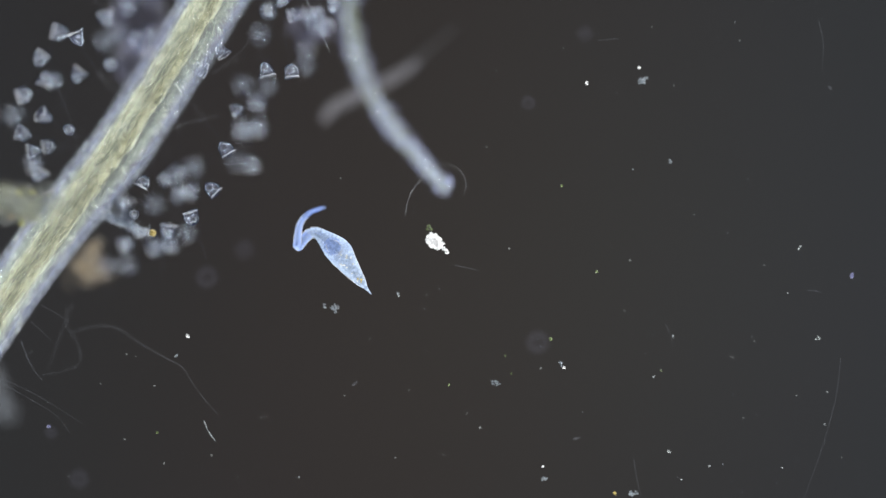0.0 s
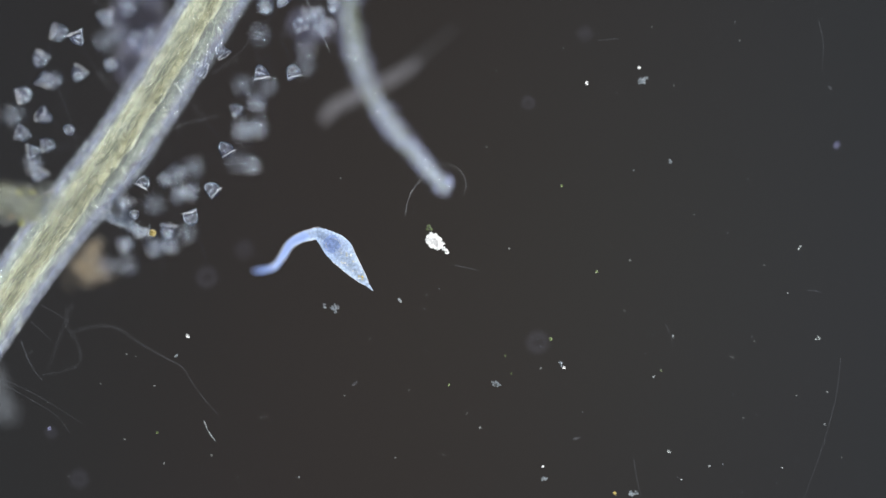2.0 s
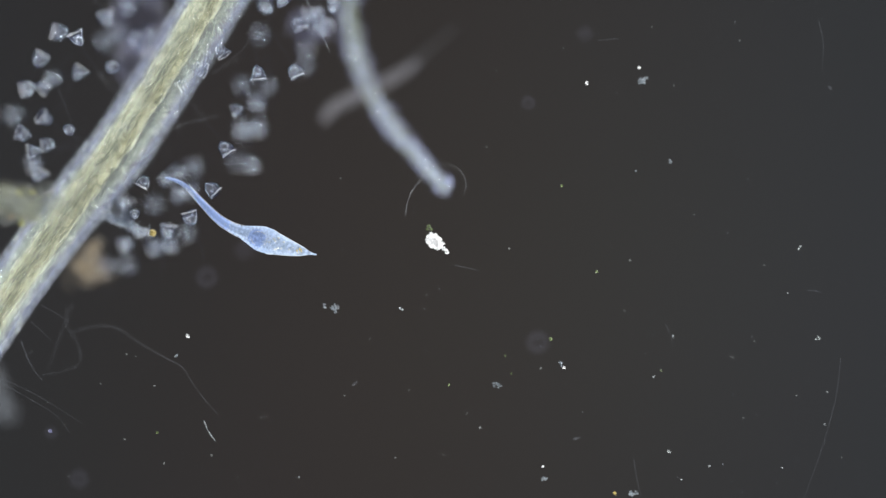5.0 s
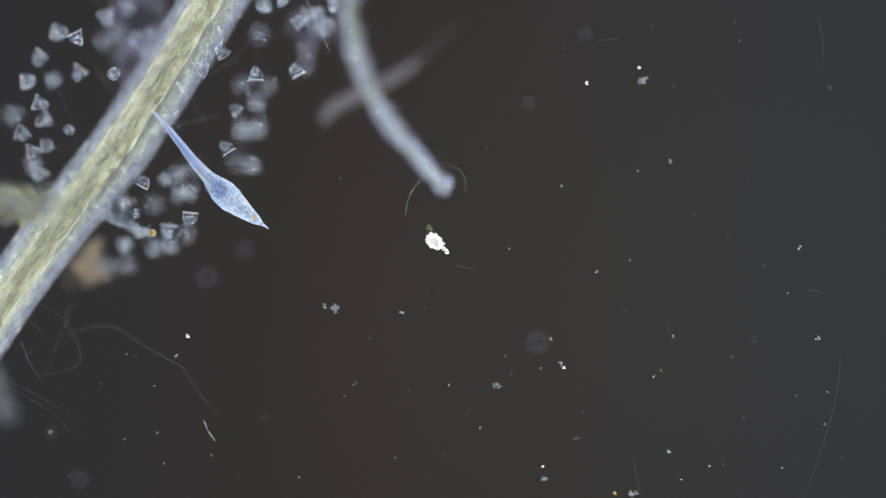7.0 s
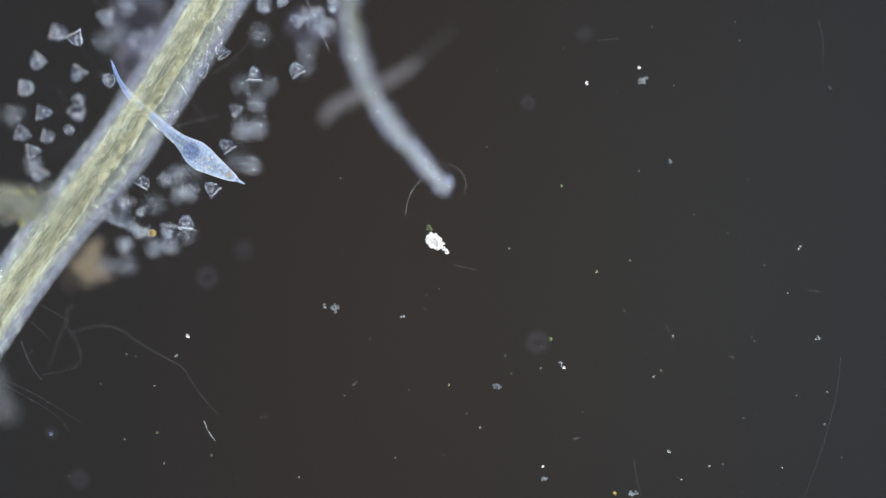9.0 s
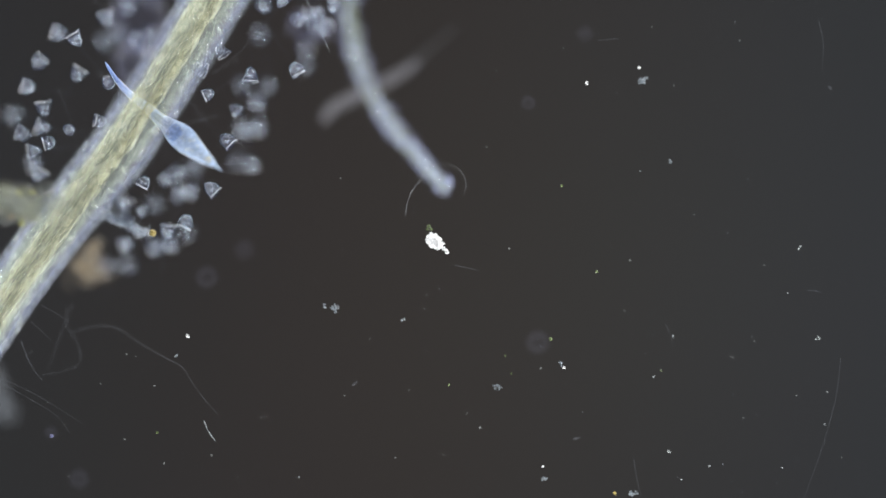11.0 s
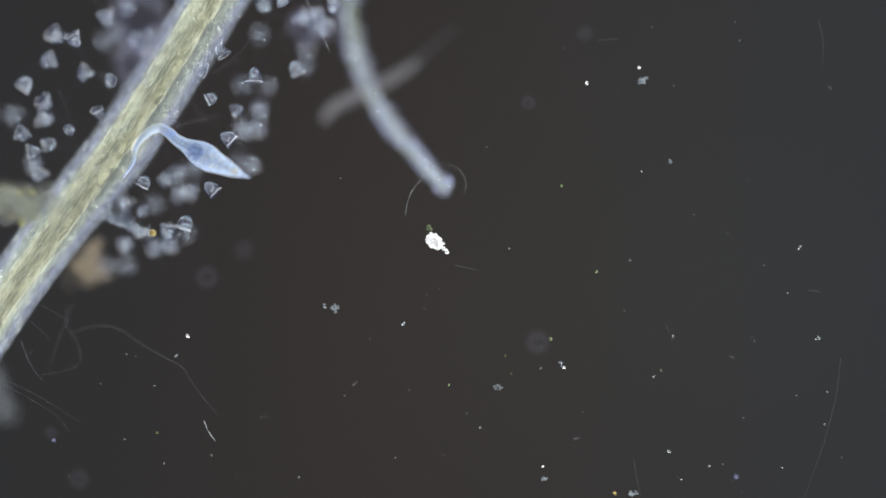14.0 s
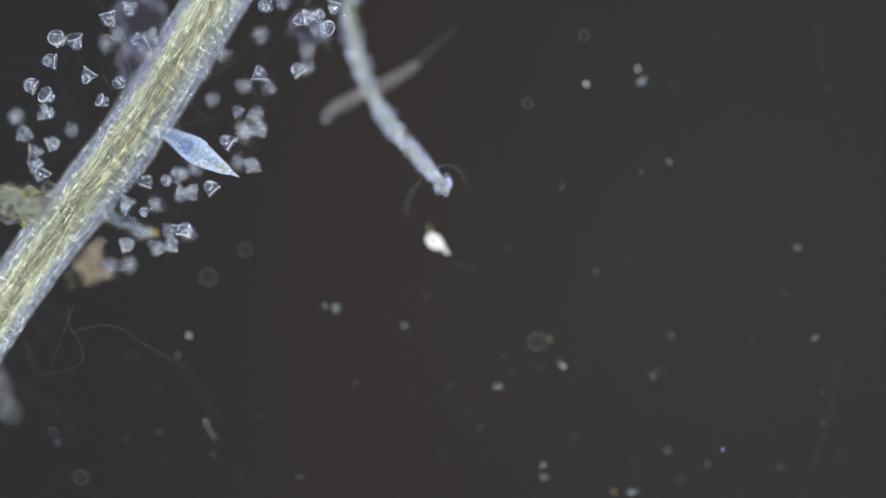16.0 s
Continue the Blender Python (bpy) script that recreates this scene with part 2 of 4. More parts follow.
def plain(name, low, high, scale, alpha=1.0, outer=None):
    mat = bpy.data.materials.new(name)
    mat.use_nodes = True
    nt = mat.node_tree
    b = nt.nodes["Principled BSDF"]
    tc, no, ra = nt.nodes.new("ShaderNodeTexCoord"), nt.nodes.new("ShaderNodeTexNoise"), nt.nodes.new("ShaderNodeValToRGB")
    no.inputs["Scale"].default_value, no.inputs["Detail"].default_value = scale / U, 3
    ra.color_ramp.elements[0].position, ra.color_ramp.elements[0].color = 0.35, (*low, 1)
    ra.color_ramp.elements[1].position, ra.color_ramp.elements[1].color = 0.65, (*high, 1)
    nt.links.new(tc.outputs["Object"], no.inputs["Vector"])
    nt.links.new(no.outputs[0], ra.inputs[0])
    col = ra.outputs[0]
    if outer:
        # uneven tint of the lit field from left to right, painted into the colour
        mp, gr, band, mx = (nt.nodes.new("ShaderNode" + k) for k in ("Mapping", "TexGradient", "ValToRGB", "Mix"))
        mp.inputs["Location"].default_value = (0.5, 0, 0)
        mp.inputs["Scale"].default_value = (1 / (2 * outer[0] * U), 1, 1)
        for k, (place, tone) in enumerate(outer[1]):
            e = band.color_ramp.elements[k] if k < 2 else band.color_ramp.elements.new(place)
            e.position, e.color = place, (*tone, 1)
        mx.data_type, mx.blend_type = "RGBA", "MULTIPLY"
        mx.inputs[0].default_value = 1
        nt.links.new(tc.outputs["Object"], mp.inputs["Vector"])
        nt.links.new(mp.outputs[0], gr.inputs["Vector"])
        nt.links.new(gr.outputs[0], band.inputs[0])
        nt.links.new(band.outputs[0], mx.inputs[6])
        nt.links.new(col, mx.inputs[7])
        # field glow painted in as well: lighter middle, dimmer towards the rim
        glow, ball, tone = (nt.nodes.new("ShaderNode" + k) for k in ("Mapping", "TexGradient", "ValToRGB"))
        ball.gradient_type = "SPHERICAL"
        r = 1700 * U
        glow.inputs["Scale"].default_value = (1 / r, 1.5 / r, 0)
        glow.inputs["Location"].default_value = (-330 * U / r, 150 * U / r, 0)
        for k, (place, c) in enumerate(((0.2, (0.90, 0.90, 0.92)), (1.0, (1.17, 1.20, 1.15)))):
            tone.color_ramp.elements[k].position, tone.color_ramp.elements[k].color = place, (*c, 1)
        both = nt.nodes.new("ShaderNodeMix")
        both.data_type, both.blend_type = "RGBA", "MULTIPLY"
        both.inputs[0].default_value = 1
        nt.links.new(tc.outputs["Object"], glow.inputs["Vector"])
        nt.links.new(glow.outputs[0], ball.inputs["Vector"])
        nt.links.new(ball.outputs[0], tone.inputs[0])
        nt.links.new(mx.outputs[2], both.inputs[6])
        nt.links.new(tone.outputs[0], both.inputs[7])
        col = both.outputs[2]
    nt.links.new(col, b.inputs["Base Color"])
    b.inputs["Roughness"].default_value = 0.9
    b.inputs["Specular IOR Level"].default_value = 0.1
    b.inputs["Alpha"].default_value = alpha
    return mat


# the background glow of the dark field is painted into the stop's colour
M_STOP_GLOW = plain("stop_with_glow", (0.90, 0.90, 0.90), (1.0, 1.0, 1.0), 0.0008, 1.0,
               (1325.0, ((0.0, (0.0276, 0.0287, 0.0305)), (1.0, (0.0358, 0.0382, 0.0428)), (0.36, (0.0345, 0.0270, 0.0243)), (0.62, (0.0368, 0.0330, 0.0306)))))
M_GLASS = plain("slide_glass", (0.05, 0.06, 0.06), (0.06, 0.06, 0.07), 0.002, 0.02)


def slab(x0, y0, z0, x1, y1, z1, cut):
    """A block with its upright edges cut off."""
    ring = [(x0 + cut, y0), (x1 - cut, y0), (x1, y0 + cut), (x1, y1 - cut), (x1 - cut, y1), (x0 + cut, y1), (x0, y1 - cut), (x0, y0 + cut)]
    verts = [Vector((x, y, z)) for z in (z0, z1) for x, y in ring]
    faces = [tuple(range(7, -1, -1)), tuple(range(8, 16))] + [(k, (k + 1) % 8, (k + 1) % 8 + 8, k + 8) for k in range(8)]
    return verts, faces


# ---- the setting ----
stop = part("backdrop", slab(-12000, -12000, -9600, 12000, 12000, -9200, 3000), M_STOP_GLOW, None, "", None, False)
tagged(stop, "dark matte stop of the condenser far below the slide, field glow painted on", "backdrop", kind="structure")
slide = part("slide_floor", slab(-9000, -7000, -802, 9000, 7000, -2, 200), M_GLASS, None, "", None, False)
tagged(slide, "clear glass microscope slide under the water drop", "slide", kind="structure")


# ---- the large root ----
def root():
    o = at(197, 270, 95)
    ob = thing("plant_root", o, "pale translucent plant root with yellow strands and glassy cells", "root")
    line = [at(446, -110, 98), at(379, 0, 98), at(293, 138, 98), at(207, 270, 95), at(102, 402, 86), at(5, 539, 79), at(-72, 662, 78)]
    path = spline(line, 110)
    fr = frames_along(path)
    rnd = random.Random(3)
    last = len(path) - 1

    def on(i, ang, r):
        """A place on the root: steps along it, angle round it, distance from its axis."""
        i = min(max(i, 0), last)
        lo = int(i)
        hi = min(lo + 1, last)
        p = path[lo].lerp(path[hi], i - lo)
        r *= 1 - 0.10 * min(max((i / last - 0.5) / 0.35, 0), 1)
        return p + (fr[lo][1] * math.cos(ang) + fr[lo][2] * math.sin(ang)) * r

    part("skin", tube(path, lambda s: 57 * (1 - 0.10 * min(max((s - 0.5) / 0.35, 0), 1)), 40, 0.05, 0.02), M_SHEATH, ob)
    part("cortex", tube(path, 34, 30, 0.12, 0.03, 34), M_FILM, ob)
    # files of cells under the skin: the films between them, and their bright wall edges on the upper side
    files = 22
    angles = [2 * math.pi * (k + rnd.uniform(-0.28, 0.28)) / files for k in range(files)]
    for k in range(files):
        a, b = angles[k], angles[(k + 1) % files] + (2 * math.pi if k == files - 1 else 0)
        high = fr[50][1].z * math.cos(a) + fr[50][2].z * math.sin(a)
        # flank files take bluer copies: the root's bluish limb glow put into colour
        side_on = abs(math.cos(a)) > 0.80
        wave = rnd.random() * 9
        verts, rail = [], []
        for i in range(last + 1):
            da = 0.05 * math.sin(i * 0.45 + wave) + 0.03 * math.sin(i * 1.3 + 2 * wave)
            wob = 1.0 * math.sin(i * 0.9 + wave)
            verts += [on(i, a + da, 42 + wob), on(i, a + da, 53 + wob)]
            rail.append(verts[-1])
        shapes = [(verts, [(2 * i, 2 * i + 1, 2 * i + 3, 2 * i + 2) for i in range(last)])]
        bars = []
        i = rnd.random() * 2
        while i < last - 3:
            run = rnd.randint(4, 14)
            if rnd.random() < 0.72:
                lo = int(i)
                piece = rail[lo:lo + run]
                if len(piece) > 2:
                    bars.append(tube(piece, lambda s, q=rnd.uniform(0.2, 0.5): q * (0.35 + 0.65 * math.sin(math.pi * s)), 5))
            i += run * rnd.uniform(0.7, 1.2)
        i = rnd.random() * 2
        while i < last - 1:
            j = i + rnd.gauss(0, 0.35)
            if high > -0.3:
                shapes.append(([on(i, a, 43), on(i, a, 52.5), on(j, (a + b) / 2, 53), on(j, b, 52.5), on(j, b, 43)], [(0, 1, 2, 3, 4)]))
                if rnd.random() < 0.75:
                    c = (a + b) / 2 + rnd.gauss(0, 0.03)
                    bars.append(tube(spline([on(i, a, 53), on((i + j) / 2 + rnd.gauss(0, 0.15), c, 53.6), on(j, b, 53)], 5), rnd.uniform(0.15, 0.45), 5))
            i += rnd.uniform(1.4, 3.4)
        cells = part("cell_file", join(shapes), M_FILM_LIMB if side_on else M_FILM, ob)
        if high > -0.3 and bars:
            tagged(part("wall_edge", join(bars), M_LIMB if side_on else M_CELL, cells, origin=o), kind="stuff")
    # larger cells of the cortex on both flanks: rounded boxes whose outlines catch the light
    for flank in (-1, 1):
        for row, (y0, z0) in enumerate(((25, 12), (36, 6), (30, 20), (44, -2))):
            shapes = []
            i = rnd.random() * 2
            while i < last - 4:
                n = rnd.uniform(1.5, 3.2)
                half, tall = rnd.uniform(4.2, 6.0), rnd.uniform(-2, 4)
                ring = []
                for j in range(14):
                    q = 2 * math.pi * j / 14
                    cx = math.copysign(abs(math.cos(q)) ** 0.4, math.cos(q)) * n / 2
                    cy = math.copysign(abs(math.sin(q)) ** 0.4, math.sin(q)) * half
                    lo = min(max(int(round(i + n / 2 + cx)), 0), last)
                    t, side, up = fr[lo]
                    step = (path[min(lo + 1, last)] - path[max(lo - 1, 0)]).length / 2
                    ring.append(path[lo] + t * ((i + n / 2 + cx) - lo) * step + side * (flank * y0 + cy + rnd.gauss(0, 0.3)) + up * (z0 + tall + 2.5 * math.sin(q + i)))
                first, span = rnd.randrange(14), rnd.randint(3, 11)
                loop = [ring[(first + j) % 14] for j in range(span + 1)]
                shapes.append(tube(spline(loop, 3 * span), lambda s, q=rnd.uniform(0.12, 0.5): q * (0.4 + 0.6 * math.sin(math.pi * s)), 5))
                i += n + rnd.uniform(0.0, 0.5) + (rnd.uniform(1, 4) if rnd.random() < 0.25 else 0)
            tagged(part("cell_row", join(shapes), M_CELL, ob), kind="stuff")
    # the core: a cord taller than wide, a little off the middle
    left = -1 if fr[50][1].x > 0 else 1

    def aside(i):
        k = min(max((i / last - 0.5) / 0.2, 0), 1)
        return left * 10 * (1 - k * k * (3 - 2 * k))
    core = [q + f[1] * aside(i) for i, (q, f) in enumerate(zip(path, fr))]

    def cord(y, z, wave, swing=1.5, bend=0.33):
        return [core[i] + fr[i][1] * (y + swing * math.sin(i * bend + wave) + 0.5 * swing * math.sin(i * 1.1 + 3 * wave))
                + fr[i][2] * (z + swing * math.sin(i * 0.7 + 2 * wave)) for i in range(last + 1)]

    part("pith", tube(core, 23, 24, 0.05, 0.06, 3, flat=1.3), M_PITH, ob)
    # soft strands in the middle
    for k in range(9):
        a = 2 * math.pi * k / 9
        wave = rnd.random() * 9
        p = cord(17 * math.cos(a), 20 * math.sin(a), wave)
        part("vessel_strand", tube(p, lambda s, w=wave, q=rnd.uniform(1.7, 2.8): q + 0.8 * math.sin(s * 170 + w) * math.sin(s * 61 + 2 * w), 8, 0.2, 0.2), M_STELE, ob)
    # fine fibres on the underside
    for k in range(22):
        y = -24 + 48 * (k + rnd.uniform(-0.3, 0.3)) / 21
        z = -38 + 0.012 * y * y + rnd.uniform(-2, 3)
        wave = rnd.random() * 9
        p = cord(y, z, wave, 0.55)
        strand = part("vessel_strand", tube(p, lambda s, w=wave: 0.45 + 0.2 * math.sin(s * 190 + w) * math.sin(s * 61 + 2 * w), 7), M_STELE, ob)
        # short pale pieces along each fibre, its glints set in bright colour
        glints = []
        i = rnd.uniform(0, 4)
        while i < last - 8:
            k0, n = int(i), rnd.randint(3, 7)
            shift = Vector((rnd.gauss(0, 0.8), rnd.gauss(0, 0.8), 0))
            glints.append(tube(spline([p[k0 + j] + shift for j in range(n + 1)], 4 * n), lambda s, q=rnd.uniform(0.2, 0.75): 0.1 + q * math.sin(math.pi * s), 6, 0.3, 0.4))
            i += n + rnd.uniform(0.2, 6.0)
        tagged(part("fibre_glints", join(glints), M_GLINT, strand, origin=o), kind="stuff")
    # three long wavy vessels on the underside, where the root comes down to the slide
    for y, first in ((17 * left, 58), (3 * left, 76), (-17 * left, 70)):
        wave = rnd.random() * 9
        p = []
        for j in range(4 * (last - first) + 1):
            x = first + j / 4
            lo = min(int(x), last - 1)
            p.append(core[lo].lerp(core[lo + 1], x - lo) + fr[lo][1] * (y + 1.5 * math.sin(x * 2.3 + wave) + 0.8 * math.sin(x * 5.1)) - fr[lo][2] * 36)
        part("vessel_chain", tube(p, lambda s, w=wave: (0.5 + 0.6 * abs(math.sin(s * 40 + w))) * min(1, 6 * s + 0.15), 7, 0.3, 0.4), M_GLINT, ob)
    # chains of long scalloped vessels on the upper side
    for k, y in enumerate((-18, -12, -5, 2, 9, 16)):
        z = 19 - 0.03 * y * y
        wave = rnd.random() * 9
        chain, i = [], rnd.uniform(0, 2)
        while i < last - 5:
            n = rnd.uniform(2.4, 5.0)
            lines = []
            for side in (-1, 1):
                pts = []
                for j in range(9):
                    q = j / 8
                    x = i + n * q
                    lo = min(int(x), last - 1)
                    base = core[lo].lerp(core[lo + 1], x - lo)
                    wide = 2.2 * math.sin(math.pi * q) ** 0.7
                    drift_y = 1.3 * math.sin(x * 0.4 + wave)
                    pts.append(base + fr[lo][1] * (y + drift_y + side * wide) + fr[lo][2] * (z + 0.7 * math.sin(x + wave)))
                lines.append(pts)
            for pts in lines:
                if rnd.random() < 0.62:
                    strong = rnd.choice((0.3, 0.5, 0.8, 1.2))
                    chain.append(tube(spline(pts, 16), lambda s, q=strong, w=rnd.random() * 6: 0.12 + q * math.sin(math.pi * s) * (0.65 + 0.35 * math.sin(s * 17 + w)), 6, 0.35, 0.5))
            i += n * 0.96
        tagged(part("vessel_chain", join(chain), M_GLINT, ob), kind="stuff")


root()


# ---- rootlets ----
def rootlets():
    o = at(640, 150, 185)
    ob = thing("forked_rootlet", o, "pale green blurred rootlet with a rounded growing tip", "rootlet")
    line = [at(634, -70, 330), at(618, 0, 328), at(623, 60, 322), at(645, 140, 304), at(690, 218, 265), at(742, 280, 220), at(790, 335, 172)]
    part("stem", tube(spline(line, 70), lambda s: 6.5 + 8 * min(1.8 * s, 1) - 3.5 * s + 0.8 * math.sin(s * 60), 16, 0.15, 0.06), M_BRANCH, ob)
    part("core", tube(spline(line, 70), lambda s: 6 - 1.5 * s, 12, 0.2, 0.08), M_BRANCH, ob)
    rnd = random.Random(31)
    path = spline(line, 200)
    fr = frames_along(path)
    for k in range(190):
        i = round(199 * rnd.random() ** 0.65)
        a, q = rnd.random() * 6.28, rnd.uniform(9, 20) - 4.5 * i / 200
        c = path[i] + (fr[i][1] * math.cos(a) + fr[i][2] * math.sin(a)) * q
        t = fr[i][0]
        part("cell", blob(c, (rnd.uniform(5, 10), rnd.uniform(3.5, 6), 4.5), 0.3, 0.1, k, 2, math.atan2(t.y, t.x) + rnd.gauss(0, 0.35)), M_BRANCH_CELL, ob)
    tip = [blob(at(u, v, h), (r, r, r), 0.3, 0.2, u) for u, v, h, r in ((780, 318, 172, 8), (795, 320, 160, 6), (789, 341, 160, 7), (771, 308, 178, 8), (793, 332, 166, 6))]
    part("tip_cells", join(tip), M_BRANCH_CELL, ob)
    o = at(640, 165, 215)
    ob = thing("grey_rootlet", o, "grey withered rootlet crossing the green one", "rootlet")
    line = [at(574, 214, 265), at(584, 195, 272), at(610, 180, 285), at(650, 160, 295), at(695, 138, 300), at(738, 112, 304)]
    part("stem", tube(spline(line, 60), lambda s: 9 + 4 * math.sin(math.pi * s) - 2 * s, 16, 0.25, 0.06), M_TWIG, ob)
    part("vein", tube(spline(line, 60), lambda s: 4 + math.sin(s * 20), 10, 0.3, 0.06), M_TWIG, ob)
    line = [at(726, 120, 303), at(745, 104, 304), at(765, 84, 308), at(790, 62, 314), at(808, 46, 320)]
    part("withered_end", tube(spline(line, 30), lambda s: 3.6 - 2.4 * s, 12, 0.3, 0.06), M_HAZE, ob, "dim shrivelled end")


rootlets()


# ---- bell animals on stalks ----
OPEN = (((1.3, -16), (6, -14), (10.2, -9.8), (12.8, -4.5), (14, 1.5), (14.4, 7), (15.2, 10.5), (15.4, 12), (14, 13), (10, 13.8), (5, 15.5), (1, 16)),
        ((1.2, -17), (4.5, -14), (8.2, -9), (11, -3), (13.4, 3), (15.4, 8.5), (16.4, 11.5), (16.2, 12.6), (13.5, 13), (9, 12.4), (4, 13.6), (1, 14)),
        ((1.4, -14), (7.4, -12.6), (12, -8), (14.2, -2), (14.8, 4), (14.2, 8.5), (14.8, 10.8), (15, 12), (13, 13), (9, 14.2), (5, 15), (1, 15.4)))
SHUT = (((1.5, -16), (7, -14), (12, -9), (15, -2), (15.5, 4), (13.5, 10), (9.5, 14), (7, 15), (3, 14)),
        ((1.5, -15), (8, -13), (13, -8), (15, -1), (14.5, 6), (11, 12), (6, 14.5), (4, 14.8), (2, 14)))


def bell(label, prof, shut, seed):
    ob = thing("bell_animal", (0, 0, 0), label, "bell animal", "bell animals of the colony")
    rnd = random.Random(seed)
    body = lathe(prof, 24, 0.06)
    part("bell", ([v * (1 + 0.20 * noise.noise(v * 0.09 + Vector((seed, 2, 1))) + 0.07 * noise.noise(v * 0.35 + Vector((seed, 0, 0)))) for v in body[0]], body[1]), M_BELL, ob)
    rim, top = (prof[-2][0] + 0.4, prof[-2][1]) if shut else (prof[7][0] - 0.5, prof[7][1] + 0.2)
    turn = rnd.random() * 6
    ring = [Vector((rim * math.cos(a), rim * math.sin(a), top + 1.2 * math.sin(a + 1) + 0.6 * math.sin(5 * a + seed))) for a in [turn + 2 * math.pi * k / 30 for k in range(31)]]
    part("lip", tube(ring, lambda s: 0.22 + (0.15 if shut else 0.32) * (1 + math.sin(s * 6.283 + turn)) + 0.1 * math.sin(s * 31 + turn), 7, 0.4, 0.4), M_LIP, ob)
    hook = [Vector((5.5 * math.cos(a), 2 + 5.5 * math.sin(a), -5 + 3 * a)) for a in [0.5 * k for k in range(8)]]
    part("nucleus", tube(hook, lambda s: 1.9 + 0.7 * math.sin(s * 3.1), 8, 0.3, 0.3), M_INNER, ob)
    part("vacuole", blob((-5, 2, 4), (3.4, 3.4, 3.4), 0.1, 0.1, 1, 2), M_INNER, ob, "bright round vacuole")

    def inside(z, f):
        r = np.interp(z, [p[1] for p in prof], [p[0] for p in prof])
        a = rnd.random() * 6.28
        return Vector((r * f * math.cos(a), r * f * math.sin(a), z))
    for k in range(7):
        q = rnd.uniform(1.0, 2.1)
        part("food_ball", blob(inside(rnd.uniform(-9, 8), rnd.uniform(0.2, 0.7)), (q, q * 0.9, q * 0.9), 0.3, 0.4, k, 1), M_GRAN, ob)
    dots = []
    for k in range(100 if shut else 70):
        q = rnd.uniform(0.3, 0.85)
        dots.append(blob(inside(rnd.uniform(-12, 11), rnd.uniform(0.4, 0.97)), (q * rnd.uniform(0.8, 1.9), q, q), 0.4, 0.6, k, 1, rnd.random() * 3))
    tagged(part("granules", join(dots), M_GRAN, ob), kind="stuff")
    # folds in the wall, which catch the light as short bright lines
    folds = []
    for k in range(3):
        a, z0, z1 = rnd.random() * 6.28, rnd.uniform(-11, -2), rnd.uniform(2, 11)
        pts = []
        for j in range(6):
            z = z0 + (z1 - z0) * j / 5
            r = np.interp(z, [p[1] for p in prof], [p[0] for p in prof]) * 0.98
            b = a + 0.5 * math.sin(j * 0.8 + k)
            pts.append(Vector((r * math.cos(b), r * math.sin(b), z)))
        folds.append(tube(spline(pts, 12), lambda s: 0.08 + 0.3 * math.sin(math.pi * s), 5))
    part("wall_folds", join(folds), M_GRAN, ob)
    part("stalk", tube(spline([(0, 0, prof[0][1]), (3, 2, -34), (-3, 4, -58), (4, -2, -84)], 16), 0.7, 6), M_STALK, ob)
    return ob


BELLS = []


def bell_pose(u, v, h, turn, lean=20.0, spin=0.0):
    """turn: the way the mouth points, 0 right, 90 up the stage; lean: degrees by which it looks up."""
    h += 0 if h < 25 else 45 if h < 100 else 70 if h < 160 else 110
    p = at(u, v, h) * U
    m = Matrix.Translation(p) @ Matrix.Rotation(radians(turn), 4, "Z") @ Matrix.Rotation(radians(90 - lean), 4, "Y") @ Matrix.Rotation(spin, 4, "Z")
    return m


OPEN_BELLS = [bell("clear bell-shaped animal with a bright rim on a stalk", p, False, 9 + k) for k, p in enumerate(OPEN)]
SHUT_BELLS = [bell("rounded contracted bell animal full of bright granules", p, True, 4 + 17 * k) for k, p in enumerate(SHUT)]
ROW = random.Random(11)


def put_bell(u, v, h, turn, size=1.0, lean=None, shut=False):
    """One bell at its first place; the first of each sort is the model, the others copy it."""
    lean = ROW.uniform(-5, 12) if lean is None else lean
    size *= 0.93 if h < 100 else 0.86 if h < 160 else 0.72
    m = bell_pose(u, v, h, turn, lean, ROW.random() * 6)
    models = SHUT_BELLS if shut else OPEN_BELLS
    model = models[len(BELLS) % len(models)]
    if model in BELLS:
        ob = copy_thing(model, m)
    else:
        ob = model
        ob.matrix_basis = m
    ob.scale = (size, size, size)
    BELLS.append(ob)
    return ob


PAIR_A = put_bell(105, 57, 60, 170, 1.05)
PAIR_B = put_bell(135, 68, 12, -50)
put_bell(188, 33, 78, 100, 1.05)
put_bell(238, 68, 70, 60, 0.9, 60, True)
put_bell(250, 84, 125, 0)
put_bell(227, 14, 120, 90)
FAR_LEFT = put_bell(72, 106, 50, 60)
WAITER = put_bell(138, 134, 45, 60)
BALL = put_bell(196, 116, 70, 30, 0.85, 60, True)
ROVER = put_bell(92, 165, 90, 200, 0.8)
LOW = put_bell(80, 206, 30, 150)
HIDER = put_bell(322, 150, 20, 220, 0.8)
put_bell(262, 62, 130, 10)
SECOND = put_bell(82, 140, 45, -100)
OUTER = put_bell(42, 165, 85, 200)
put_bell(40, 237, 30, 160)
put_bell(60, 268, 25, 182, 0.95, 3)
LEFT_LIP = put_bell(86, 256, 35, 198, 0.9, 3)
put_bell(123, 230, 2, 80, 0.72, 70, True)
put_bell(68, 310, 55, 60)
put_bell(185, 75, 190, 90)
put_bell(353, 122, 10, -20, 0.95)
put_bell(392, 90, 12, -60, 0.85, 12)
TOP_BALL = put_bell(475, 20, 60, 100, 1.0, 70, True)
TILTER = put_bell(520, 26, 40, 200, 0.85)
LIPPED = put_bell(470, 124, 8, -70)
TURNER = put_bell(515, 126, 8, -80, 0.95)
BRIGHT = put_bell(400, 264, 3, -20, 0.95)
